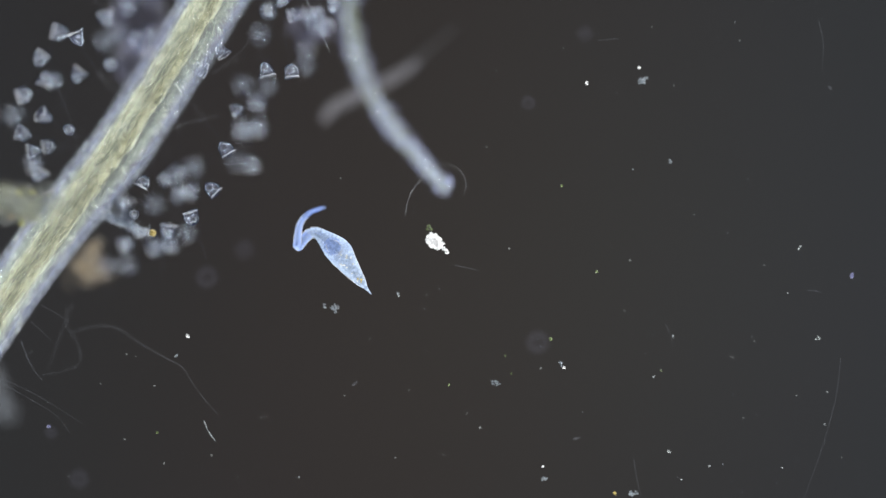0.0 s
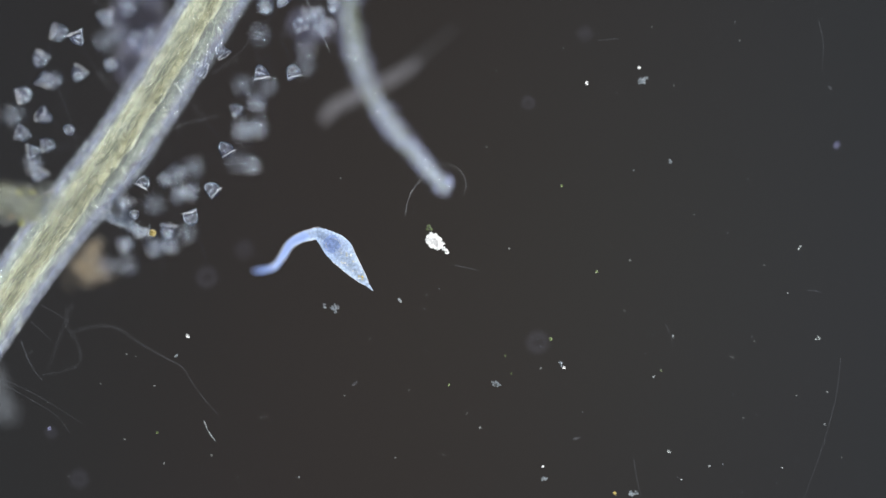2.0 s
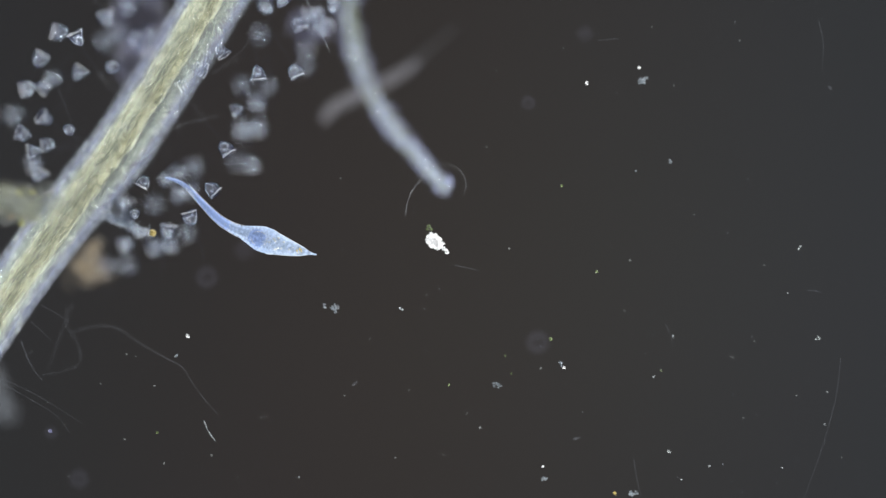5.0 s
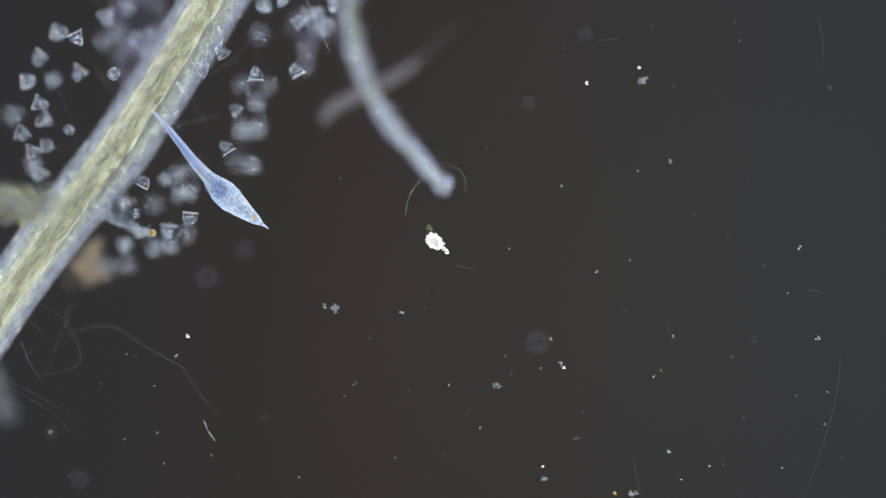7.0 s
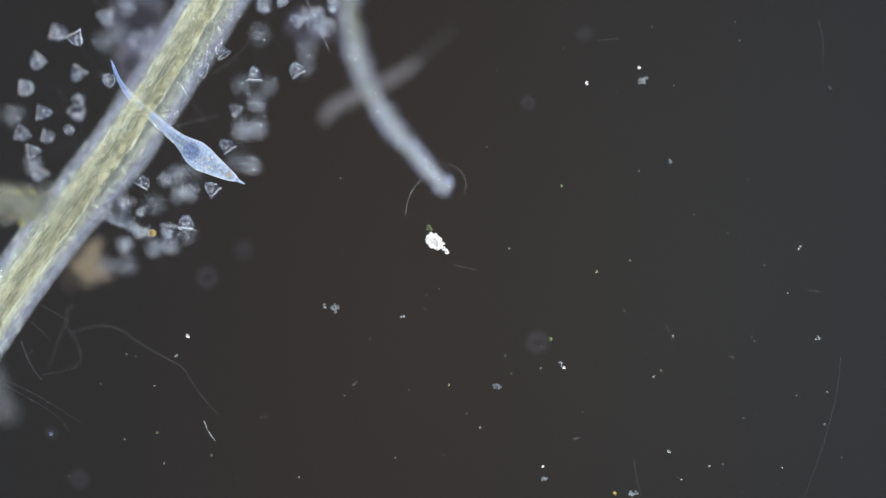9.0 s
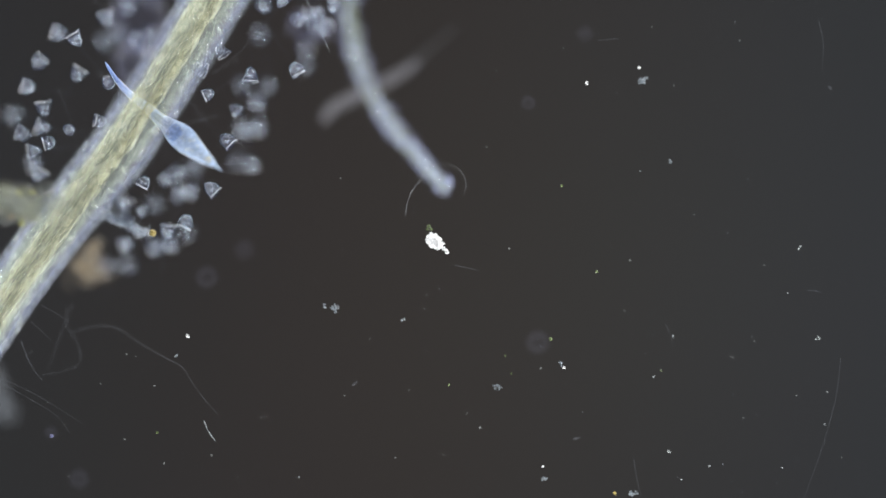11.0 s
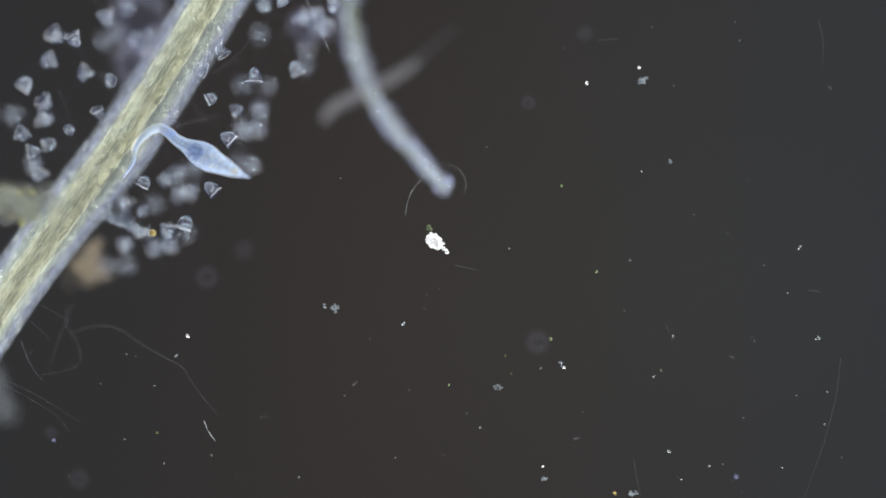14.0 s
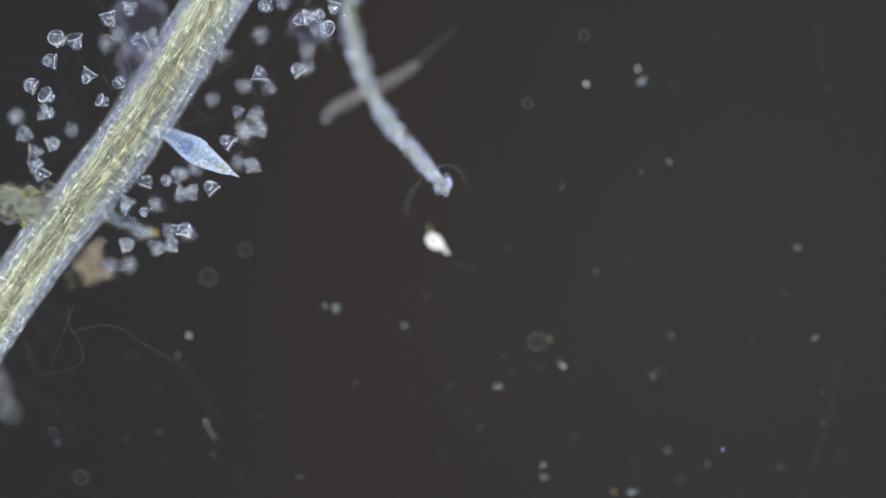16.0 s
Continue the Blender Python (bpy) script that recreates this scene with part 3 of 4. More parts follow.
put_bell(499, 2, 5, 60, 0.95)
put_bell(420, 195, 45, 200, 0.8)
LEAPER = put_bell(455, 180, 130, 250)
put_bell(590, 12, 40, 80, 0.9)
PERCHED = put_bell(253, 325, 6, -60, 0.85)
put_bell(292, 319, 90, 140, 0.75, 60, True)
put_bell(338, 337, 105, 240)
put_bell(343, 298, 175, 100)
STAYER = put_bell(375, 335, 4, -50, 0.95)
SMALL = put_bell(238, 380, 20, 80, 0.62, 70, True)
MOVER = put_bell(340, 386, 22, 110)
put_bell(297, 410, 34, 80)
put_bell(220, 362, 120, 70)
put_bell(222, 432, 100, 200)
put_bell(300, 432, 120, 260)
put_bell(330, 412, 160, 300)
put_bell(312, 308, 150, 300)
put_bell(460, 62, 180, 100)
put_bell(545, 30, 110, 80)
put_bell(562, 52, 150, 10)
put_bell(540, 88, 170, -40)
put_bell(573, 46, 90, -20, 0.9, 50)
put_bell(562, 26, 92, 60, 0.85, 60, True)
put_bell(430, 150, 160, 200)
put_bell(432, 235, 190, 250)
put_bell(456, 225, 140, 260, 1.1)
put_bell(445, 292, 125, 280)
put_bell(420, 285, 190, 280)
put_bell(472, 152, 162, 280)
put_bell(25, 205, 190, 180)
put_bell(60, 290, 130, 210)
for far in ((275, 437, 150, 200), (190, 472, 170, 90), (272, 362, 190, 20), (430, 228, 165, 100), (205, 60, 175, 80), (543, 118, 165, 200), (318, 345, 150, 60), (225, 470, 190, 140)):
    put_bell(*far)


# ---- flakes, grains and threads ----
def speck(u, v, r, material, label, category="grain", h=None, long=1.0, turn=0.0, bits=1, name="grain"):
    rnd = random.Random(int(u * 7 + v * 13))
    h = r * 0.8 if h is None else h
    o = at(u, v, h)
    ob = thing(name, o, label, category)
    if bits == 1:
        part("grain_body", blob(o, (r * long, r, r * 0.8), 0.25, 0.5, u, 1, radians(turn)), material, ob)
    else:
        turned = Matrix.Rotation(radians(turn), 3, "Z")
        lobes = [turned @ Vector((rnd.gauss(0, 0.42) * r * long, rnd.gauss(0, 0.4) * r, rnd.uniform(0, 0.5) * r)) for k in range(max(3, bits // 2))]
        for k, d in enumerate(lobes):
            q = r / bits ** 0.5 * rnd.uniform(0.5, 1.0)
            part("flake", blob(o + d, (q * rnd.uniform(0.9, 1.6), q, q * 0.7), 0.6, 0.6, u + k, 2, rnd.random() * 3), M_FLAKE if material in (M_GREY, M_GRIT) else material, ob)
        crumbs = []
        for k in range(7 * bits):
            d = rnd.choice(lobes) + Vector((rnd.gauss(0, 0.2) * r * long, rnd.gauss(0, 0.2) * r, rnd.uniform(0, 0.3) * r))
            q = rnd.uniform(0.4, 1.15)
            crumbs.append(blob(o + d, (q * rnd.uniform(0.8, 2.0), q, q), 0.5, 0.9, u + k, 1, rnd.random() * 3))
        tagged(part("crumb_mass", join(crumbs), material, ob), kind="stuff")
    return ob


def thread(points, r, material, label, name="thread", category="thread"):
    p = [at(*q) for q in points]
    ob = thing(name, p[0], label, category)
    path = spline(p, 10 * len(p))
    part("strand", tube(path, lambda s: r * (1 - 0.5 * s), 6, 0.2, 0.2), material, ob)
    return ob


# ---- the bright clump ----
def bright_clump():
    o = at(770, 430, 14)
    ob = thing("crystal_clump", o, "brilliant white crumbly clump with a knobbed tail", "clump")
    rnd = random.Random(8)
    shapes = [blob(at(769, 428, 13), (15, 11.5, 10), 0.5, 0.2, 3, 3, -0.6)]
    for k in range(170):
        a = rnd.random() * 6.28
        q = rnd.random() ** 0.5
        x, y = 16 * q * math.cos(a), 12 * q * math.sin(a)
        c, d = math.cos(0.6), math.sin(0.6)
        r = rnd.uniform(0.8, 2.6)
        shapes.append(blob(at(769 + x * c - y * d, 428 + x * d + y * c, 20 - 11 * q * q + rnd.uniform(-2, 2)), (r * rnd.uniform(0.8, 1.5), r, r), 0.6, 0.5, k, 1, a))
    part("crystal_mass", join(shapes), M_WHITE, ob)
    tail = [blob(at(u, v, 8), (r, r, r), 0.3, 0.3, u, 1) for u, v, r in ((781, 436, 4), (785, 440, 4.4), (789, 443, 4), (791, 447, 4), (763, 414, 4), (758, 419, 4))]
    part("tail", join(tail), M_WHITE, ob)
    for u, v, r in ((759, 401, 4), (763, 406, 3), (756, 406, 2.5)):
        part("algal_fleck", blob(at(u, v, 6), (r, r, r * 0.8), 0.3, 0.4, u, 1), M_GREEN, ob, "dull green fleck")


bright_clump()


# ---- scraps along the root ----
def scraps():
    # crumbly arm of detritus with an amber bead
    o = at(215, 395, 20)
    ob = thing("detritus_arm", o, "grey granular arm of detritus reaching from the root", "detritus")
    rnd = random.Random(21)
    path = spline([at(160, 376, 30), at(185, 378, 24), at(208, 392, 18), at(230, 400, 14), at(250, 412, 12), at(262, 410, 12)], 60)
    shapes = []
    for k in range(1700):
        f = rnd.random() ** 1.15
        c = path[int(f * 60)]
        w = 19 - 13 * min(f / 0.6, 1) + (7 if f > 0.74 else 0)
        d = Vector((rnd.gauss(0, 0.40), rnd.gauss(0, 0.40), rnd.gauss(0, 0.35))) * w
        r = rnd.uniform(0.5, 1.7)
        shapes.append(blob(c + d, (r * rnd.uniform(0.8, 1.8), r, r * 0.8), 0.6, 0.9, k, 1, rnd.random() * 3))
    part("slime_core", tube(path, lambda s: 10 - 3 * s, 14, 0.9, 0.12), M_BUD, ob)
    grit = part("grit", join(shapes), M_SLUDGE, ob)
    tagged(grit, kind="stuff")
    part("amber_bead", blob(at(270, 413, 12), (5.5, 6, 5), 0.45, 0.3, 4, 3), M_AMBER, ob, "amber bead")
    for k, (u, v, h, r) in enumerate(((208, 390, 122, 10), (228, 396, 118, 11), (222, 384, 130, 8), (240, 408, 124, 9), (196, 384, 126, 9))):
        part("glassy_scale", blob(at(u, v, h), (r, r * 0.7, r * 0.5), 0.7, 0.25, u, 3, k * 0.9), M_BELL, ob, "clear glassy scale")
    # brown crumb under the root
    o = at(155, 465, 105)
    ob = thing("brown_crumb", o, "soft brown crumb of decayed plant matter beside the root", "detritus")
    rnd = random.Random(17)
    for k in range(34):
        u, v = (164 + rnd.gauss(0, 11), 456 + rnd.gauss(0, 12)) if k % 2 else (170 + rnd.gauss(0, 16), 480 + rnd.gauss(0, 12))
        r = rnd.uniform(5, 12)
        part("lump", blob(at(u, v, rnd.uniform(190, 300)), (r, r * 0.85, r * 0.7), 0.7, 0.16, u, 3, k), M_BROWN, ob)
    # yellow green leaf scrap at the edge
    o = at(30, 370, 110)
    ob = thing("leaf_scrap", o, "ragged yellow-green leaf scrap lying behind the root", "leaf scrap")
    rnd = random.Random(23)
    for k in range(30):
        u, v = (rnd.uniform(-40, 95), 352 + rnd.gauss(0, 10)) if k % 2 else (rnd.uniform(25, 80), 366 + rnd.gauss(0, 8))
        u = min(u, 76 - (v - 352) * 0.73)
        r = rnd.uniform(9, 20)
        part("flap", blob(at(u, v, rnd.uniform(150, 270) if k % 3 else rnd.uniform(60, 140)), (r, r * 0.8, r * 0.4), 0.5, 0.2, u + k, 3, k), M_LEAF, ob)
    part("lamina", blob(at(40, 364, 135), (64, 30, 8), 0.45, 0.05, 6, 3, 0.1), M_LEAF, ob)
    for u, v in ((33, 342), (58, 340), (86, 347), (62, 388), (48, 385), (25, 358), (74, 352), (12, 350), (38, 398), (66, 362), (20, 384)):
        part("pigment_grain", blob(at(u, v, 60 + u % 50), (6.5, 5, 4), 0.5, 0.2, u, 2), M_RUST if u % 4 == 0 else M_OLIVE, ob)
    # slime behind the colony
    for k, (u, v, h, a, b) in enumerate(((250, 45, 260, 46, 60), (235, 110, 240, 30, 42), (548, 45, 230, 36, 28))):
        o = at(u, v, h)
        ob = thing("slime_flock", o, "faint bluish veil of slime behind the colony", "slime", "slime veils")
        part("veil", blob(o, (a, b, 14), 0.5, 0.06, k * 3, 3), M_MIST, ob)
    o = at(0, 720, 170)
    ob = thing("pale_bud", o, "pale blurred bud below the root", "bud")
    for u, v, h, r in ((-5, 715, 300, 26), (14, 732, 310, 19), (-8, 690, 320, 22), (-20, 660, 320, 22)):
        part("bud_scale", blob(at(u, v, h), (r, r, r * 0.7), 0.5, 0.1, u, 2), M_HAZE, ob)


scraps()


def droplet(u, v, r, h):
    o = at(u, v, h)
    ob = thing("oil_droplet", o, "faint round droplet floating out of focus", "droplet", "floating droplets")
    part("skin", blob(o, (r, r, r), 0.03, 0.05, u, 3), M_BUBBLE, ob)
    return ob


droplet(366, 491, 19, 150)
droplet(952, 606, 20, 140)
droplet(90, 766, 10, 120)
droplet(432, 442, 15, 190)
droplet(140, 848, 16, 150)
droplet(1035, 60, 12, 150)
droplet(935, 182, 12, 105)

# ---- threads ----
thread([(128, 588, 96), (165, 578, 92), (205, 580, 86), (245, 606, 70), (290, 632, 45), (322, 650, 14), (345, 685, 6), (368, 714, 6), (386, 734, 10)], 1.0, M_FAINT, "long fine curved hair-like thread on the slide")
thread([(118, 545, 90), (118, 575, 90), (138, 610, 85), (142, 640, 80), (120, 655, 80), (75, 664, 60)], 0.9, M_FAINT, "looped faint thread hanging from the root")
thread([(128, 540, 95), (112, 580, 95), (95, 625, 90), (85, 655, 85)], 0.9, M_FAINT, "thin faint thread below the root")
thread([(0, 668, 12), (60, 697, 8), (105, 724, 6), (146, 750, 4)], 0.6, M_FAINT, "straight pale bristle on the slide", "bristle", "bristle")
thread([(0, 676, 20), (50, 705, 20), (100, 736, 20), (123, 766, 20)], 0.6, M_FAINT, "straight pale bristle on the slide", "bristle", "bristle")
thread([(55, 570, 20), (75, 588, 8), (91, 603, 5)], 0.65, M_FAINT, "short pale bristle at the root", "bristle", "bristle")
thread([(72, 540, 30), (100, 555, 40), (122, 570, 60)], 0.65, M_FAINT, "short pale bristle at the root", "bristle", "bristle")
thread([(361, 745, 3), (368, 762, 3), (381, 781, 3)], 0.95, M_FIBRE, "short bright curved fibre on the slide", "fibre", "fibre")
thread([(540, -4, 6), (562, 40, 4), (583, 92, 4)], 0.65, M_FIBRE, "fine straight bristle over the colony", "bristle", "bristle")
thread([(104, 160, 10), (118, 195, 4), (131, 235, 4), (137, 270, 4)], 0.65, M_FAINT, "fine straight bristle over the colony", "bristle", "bristle")
thread([(447, 60, 20), (430, 88, 10), (405, 108, 12), (380, 130, 30)], 0.65, M_FAINT, "fine bent thread beside the root", "bristle", "bristle")
thread([(717, 382, 4), (722, 355, 18), (735, 330, 50), (755, 308, 80), (785, 292, 100), (812, 300, 60), (825, 325, 14), (820, 345, 6)], 0.42, M_HAIR, "thin hoop of thread round the rootlet tip")
thread([(1449, 38, 4), (1457, 75, 4), (1455, 124, 4)], 0.58, M_FAINT, "faint hair lying on the slide", "hair", "hair")
thread([(1488, 635, 6), (1480, 700, 5), (1462, 770, 5), (1442, 830, 5), (1422, 884, 5)], 0.5, M_FAINT, "faint hair lying on the slide", "hair", "hair")
thread([(1122, 814, 4), (1127, 848, 4), (1136, 884, 4)], 0.65, M_FAINT, "faint hair lying on the slide", "hair", "hair")
thread([(1178, 575, 4), (1186, 592, 4), (1192, 616, 4)], 0.58, M_FAINT, "short pale bristle on the slide", "bristle", "bristle")
thread([(806, 470, 5), (825, 474, 4), (848, 479, 4)], 0.94, M_FAINT, "short dull rod on the slide", "rod", "rod")
thread([(1060, 72, 4), (1078, 70, 4), (1096, 68, 4)], 0.65, M_FAINT, "short dull rod on the slide", "rod", "rod")
thread([(1430, 514, 4), (1442, 515, 4), (1453, 518, 4)], 0.58, M_FAINT, "short dull rod on the slide", "rod", "rod")
thread([(296, 232, 70), (330, 218, 92), (362, 212, 95), (386, 205, 97)], 0.45, M_HAIR, "thin thread standing off the root", "bristle", "bristle")
thread([(318, 160, 70), (335, 180, 95), (361, 208, 97)], 0.45, M_HAIR, "thin thread standing off the root", "bristle", "bristle")
thread([(420, 105, 92), (405, 113, 95), (375, 130, 95)], 0.45, M_HAIR, "thin thread standing off the root", "bristle", "bristle")
thread([(436, 152, 92), (441, 163, 94), (455, 166, 96)], 0.45, M_HAIR, "small hooked thread in the colony", "bristle", "bristle")
thread([(165, 0, 85), (185, 18, 88), (215, 40, 90), (230, 80, 90), (240, 118, 92)], 0.58, M_FAINT, "thin bent thread beside the colony", "bristle", "bristle")
thread([(38, 605, 15), (48, 632, 6), (60, 655, 5), (74, 672, 5)], 1.30, M_FAINT, "forked pale bristle below the root", "bristle", "bristle")
thread([(45, 630, 6), (58, 622, 10)], 1.08, M_FAINT, "forked pale bristle below the root", "bristle", "bristle")

for hair in (((202, 87), (212, 110), (223, 136)), ((215, 99), (226, 115), (231, 137)), ((240, 70), (246, 95), (248, 118)), ((244, 295), (250, 330), (270, 359)), ((176, 130), (190, 150), (206, 162)), ((300, 196), (312, 214), (318, 236))):
    thread([(u, v, 105 + 4 * k) for k, (u, v) in enumerate(hair)], 0.42, M_HAIR, "fine pale hair growing from the root", "root_hair", "hair")

# ---- grains on the slide ----
WHITE_GRAIN = "tiny bright glassy grain resting on the slide"
DULL_GRAIN = "tiny dull grey grain resting on the slide"
GREEN_GRAIN = "tiny green algal cell resting on the slide"
FLOCK = "small grey flock of crumbs on the slide"
for u, v, r, k, a in ((1039, 148, 3.2, 1.3, -60), (1131, 120, 2.9, 1.4, 0), (332, 595, 2.9, 1.7, -50), 
                      (961, 826, 2.2, 1.2, 10)):
    speck(u, v, r, M_WHITE, WHITE_GRAIN, long=k, turn=a)
for u, v, r in ((1157, 667, 2.2), (1394, 519, 1.6), (1191, 595, 1.8), (529, 845, 1.7), (1459, 751, 1.5), (1384, 828, 1.5), (1206, 849, 1.6), (1256, 825, 2.0)):
    speck(u, v, r, M_GRIT, "tiny pale grain resting on the slide")
for u, v, r in ((957, 652, 2.0), (850, 757, 2.4), (826, 732, 1.2), (273, 683, 1.6), (221, 778, 1.8), (290, 820, 1.8), (374, 806, 2.0), (122, 843, 1.3)):
    speck(u, v, r, M_DULL, DULL_GRAIN)
for u, v, r in ((421, 845, 1.4), (178, 680, 1.5), (462, 739, 1.5), (901, 440, 1.8), (1115, 461, 2.0), (1296, 632, 1.6), (1335, 604, 1.4), (1315, 740, 1.3)):
    speck(u, v, r, M_DULL, DULL_GRAIN)
for u, v, r in ((1193, 152, 1.4), (1309, 72, 1.3), (879, 125, 1.2), (861, 260, 1.5), (1464, 694, 1.9), (1170, 655, 1.7), (224, 627, 2.0), (240, 631, 1.5)):
    speck(u, v, r, M_DULL, DULL_GRAIN)
for u, v, r in ((603, 316, 1.1), (724, 691, 1.2), (1154, 48, 1.3), (997, 86, 1.0), (755, 522, 1.6), (1300, 40, 1.0), (1352, 470, 1.3), (1410, 700, 1.1)):
    speck(u, v, r, M_DULL, DULL_GRAIN)
for u, v, r in ((1228, 380, 1.2), (1105, 550, 1.2), (655, 600, 1.2), (610, 700, 1.3), (480, 640, 1.2), (700, 810, 1.1), (785, 805, 1.4), (1490, 810, 1.2)):
    speck(u, v, r, M_DULL, DULL_GRAIN)
for u, v, r in ((975, 600, 3.6), (1056, 481, 2.6), (905, 661, 1.7), (894, 630, 1.8), (795, 681, 2.2), (278, 766, 2.6), (994, 329, 2.6), (1170, 656, 1.3)):
    speck(u, v, r, M_GREEN, GREEN_GRAIN, "algal cell", name="algal_cell")
speck(1088, 873, 3.4, M_AMBER, "tiny amber grain resting on the slide")
speck(998, 651, 3.0, M_WHITE, "bright grain with a dull tail on the slide")
speck(993, 645, 4.0, M_GREY, FLOCK, "flock", long=1.6, turn=-30, bits=4, name="flock")
for u, v, r, k, a, n in ((1136, 143, 9.5, 1.1, 0, 14), (592, 545, 7, 1.3, -25, 14), (575, 542, 5, 1.3, 0, 6), (1186, 285, 5, 1, 0, 5),
                         (1119, 873, 8, 1.2, 20, 12), (963, 848, 5, 1.5, 10, 6)):
    speck(u, v, r, M_GREY, FLOCK, "flock", long=k, turn=a, bits=n, name="flock")
for u, v, r, k, a, n in ((1449, 600, 3.4, 1.1, 0, 5), (1416, 438, 3.4, 1.1, -40, 5), (1185, 802, 3.5, 1, 0, 4)):
    speck(u, v, r, M_DULL, FLOCK, "flock", long=k, turn=a, bits=n, name="flock")
speck(1469, 155, 2.6, M_FAINT, "dull oblong flake lying on the slide", "flake", long=1.8, turn=-35, name="flake_piece")
speck(1020, 776, 2.5, M_FAINT, "dull oblong flake lying on the slide", "flake", long=3, turn=15, name="flake_piece")
speck(628, 679, 2.5, M_FAINT, "dull oblong flake lying on the slide", "flake", long=3, turn=35, name="flake_piece")
speck(312, 630, 1.8, M_GREY, "dull oblong flake lying on the slide", "flake", long=2.4, turn=40, name="flake_piece")

# the finest dust all over the slide
def dust():
    rnd = random.Random(77)
    o = at(MID_U, MID_V, 1)
    ob = thing("dust", o, "scattered faint specks of dust on the slide", "dust", kind="stuff")
    shapes = []
    for k in range(170):
        u, v = rnd.uniform(380, 1560), rnd.uniform(5, 878)
        q = rnd.uniform(0.25, 0.6)
        shapes.append(blob(at(u, v, rnd.uniform(0.5, 12)), (q * rnd.uniform(1, 2.2), q, q), 0.4, 0.8, k, 1, rnd.random() * 3))
    tagged(part("specks", join(shapes), M_FLAKE, ob), kind="stuff")


dust()

# grains that drift
DRIFT_GREEN = speck(704, 520, 3.6, M_GRIT, "small pale green cell drifting over the slide", "algal cell", name="algal_cell", bits=3)
DRIFT_FLOCK = speck(875, 678, 6, M_GREY, "small grey flock drifting over the slide", "flock", long=1.5, turn=-10, bits=10, name="flock")
DRIFT_DOT = speck(1120, 300, 1.7, M_GREY, "tiny grey grain drifting over the slide")
SWIMMER = speck(1508, 488, 4, M_SWIM, "faint violet swimming cell", "swimmer", h=5, long=1.7, turn=80, name="swimming_cell")
BLUE_DOT = speck(87, 760, 4, M_SWIM, "faint blue cell drifting near the root", "swimmer", h=10, name="swimming_cell")
LATE_DOT = speck(1330, 905, 4, M_SWIM, "faint violet swimming cell", "swimmer", h=75, name="swimming_cell")


def sway(ob, *rows):
    """A bell that swings or springs: seconds, u, v, h, turn, lean."""
    walk(ob, [(t, bell_pose(u, v, h, turn, lean, 1.0)) for t, u, v, h, turn, lean in rows])


def drift(ob, rows):
    walk(ob, [(t, Matrix.Translation(at(u, v, h) * U) @ Matrix.Rotation(radians(a), 4, "Z")) for t, u, v, h, a in rows])


# ---- the gliding hunter: a spindle body and a long neck of sliding rings ----
NECK = 30
FRONT = 8                           # the first rings make the supple front of the body
BODY_LEN = 92.0
FLAT = 0.55                         # the body is this much flatter than it is wide


def ring_radius(k):
    if k < FRONT:
        return (22.3, 23.2, 22.4, 20.4, 18.2, 16.0, 14.0, 12.4)[k]
    return 2.2 + 7.4 * (1 - (k - FRONT + 0.5) / (NECK - FRONT)) ** 1.15


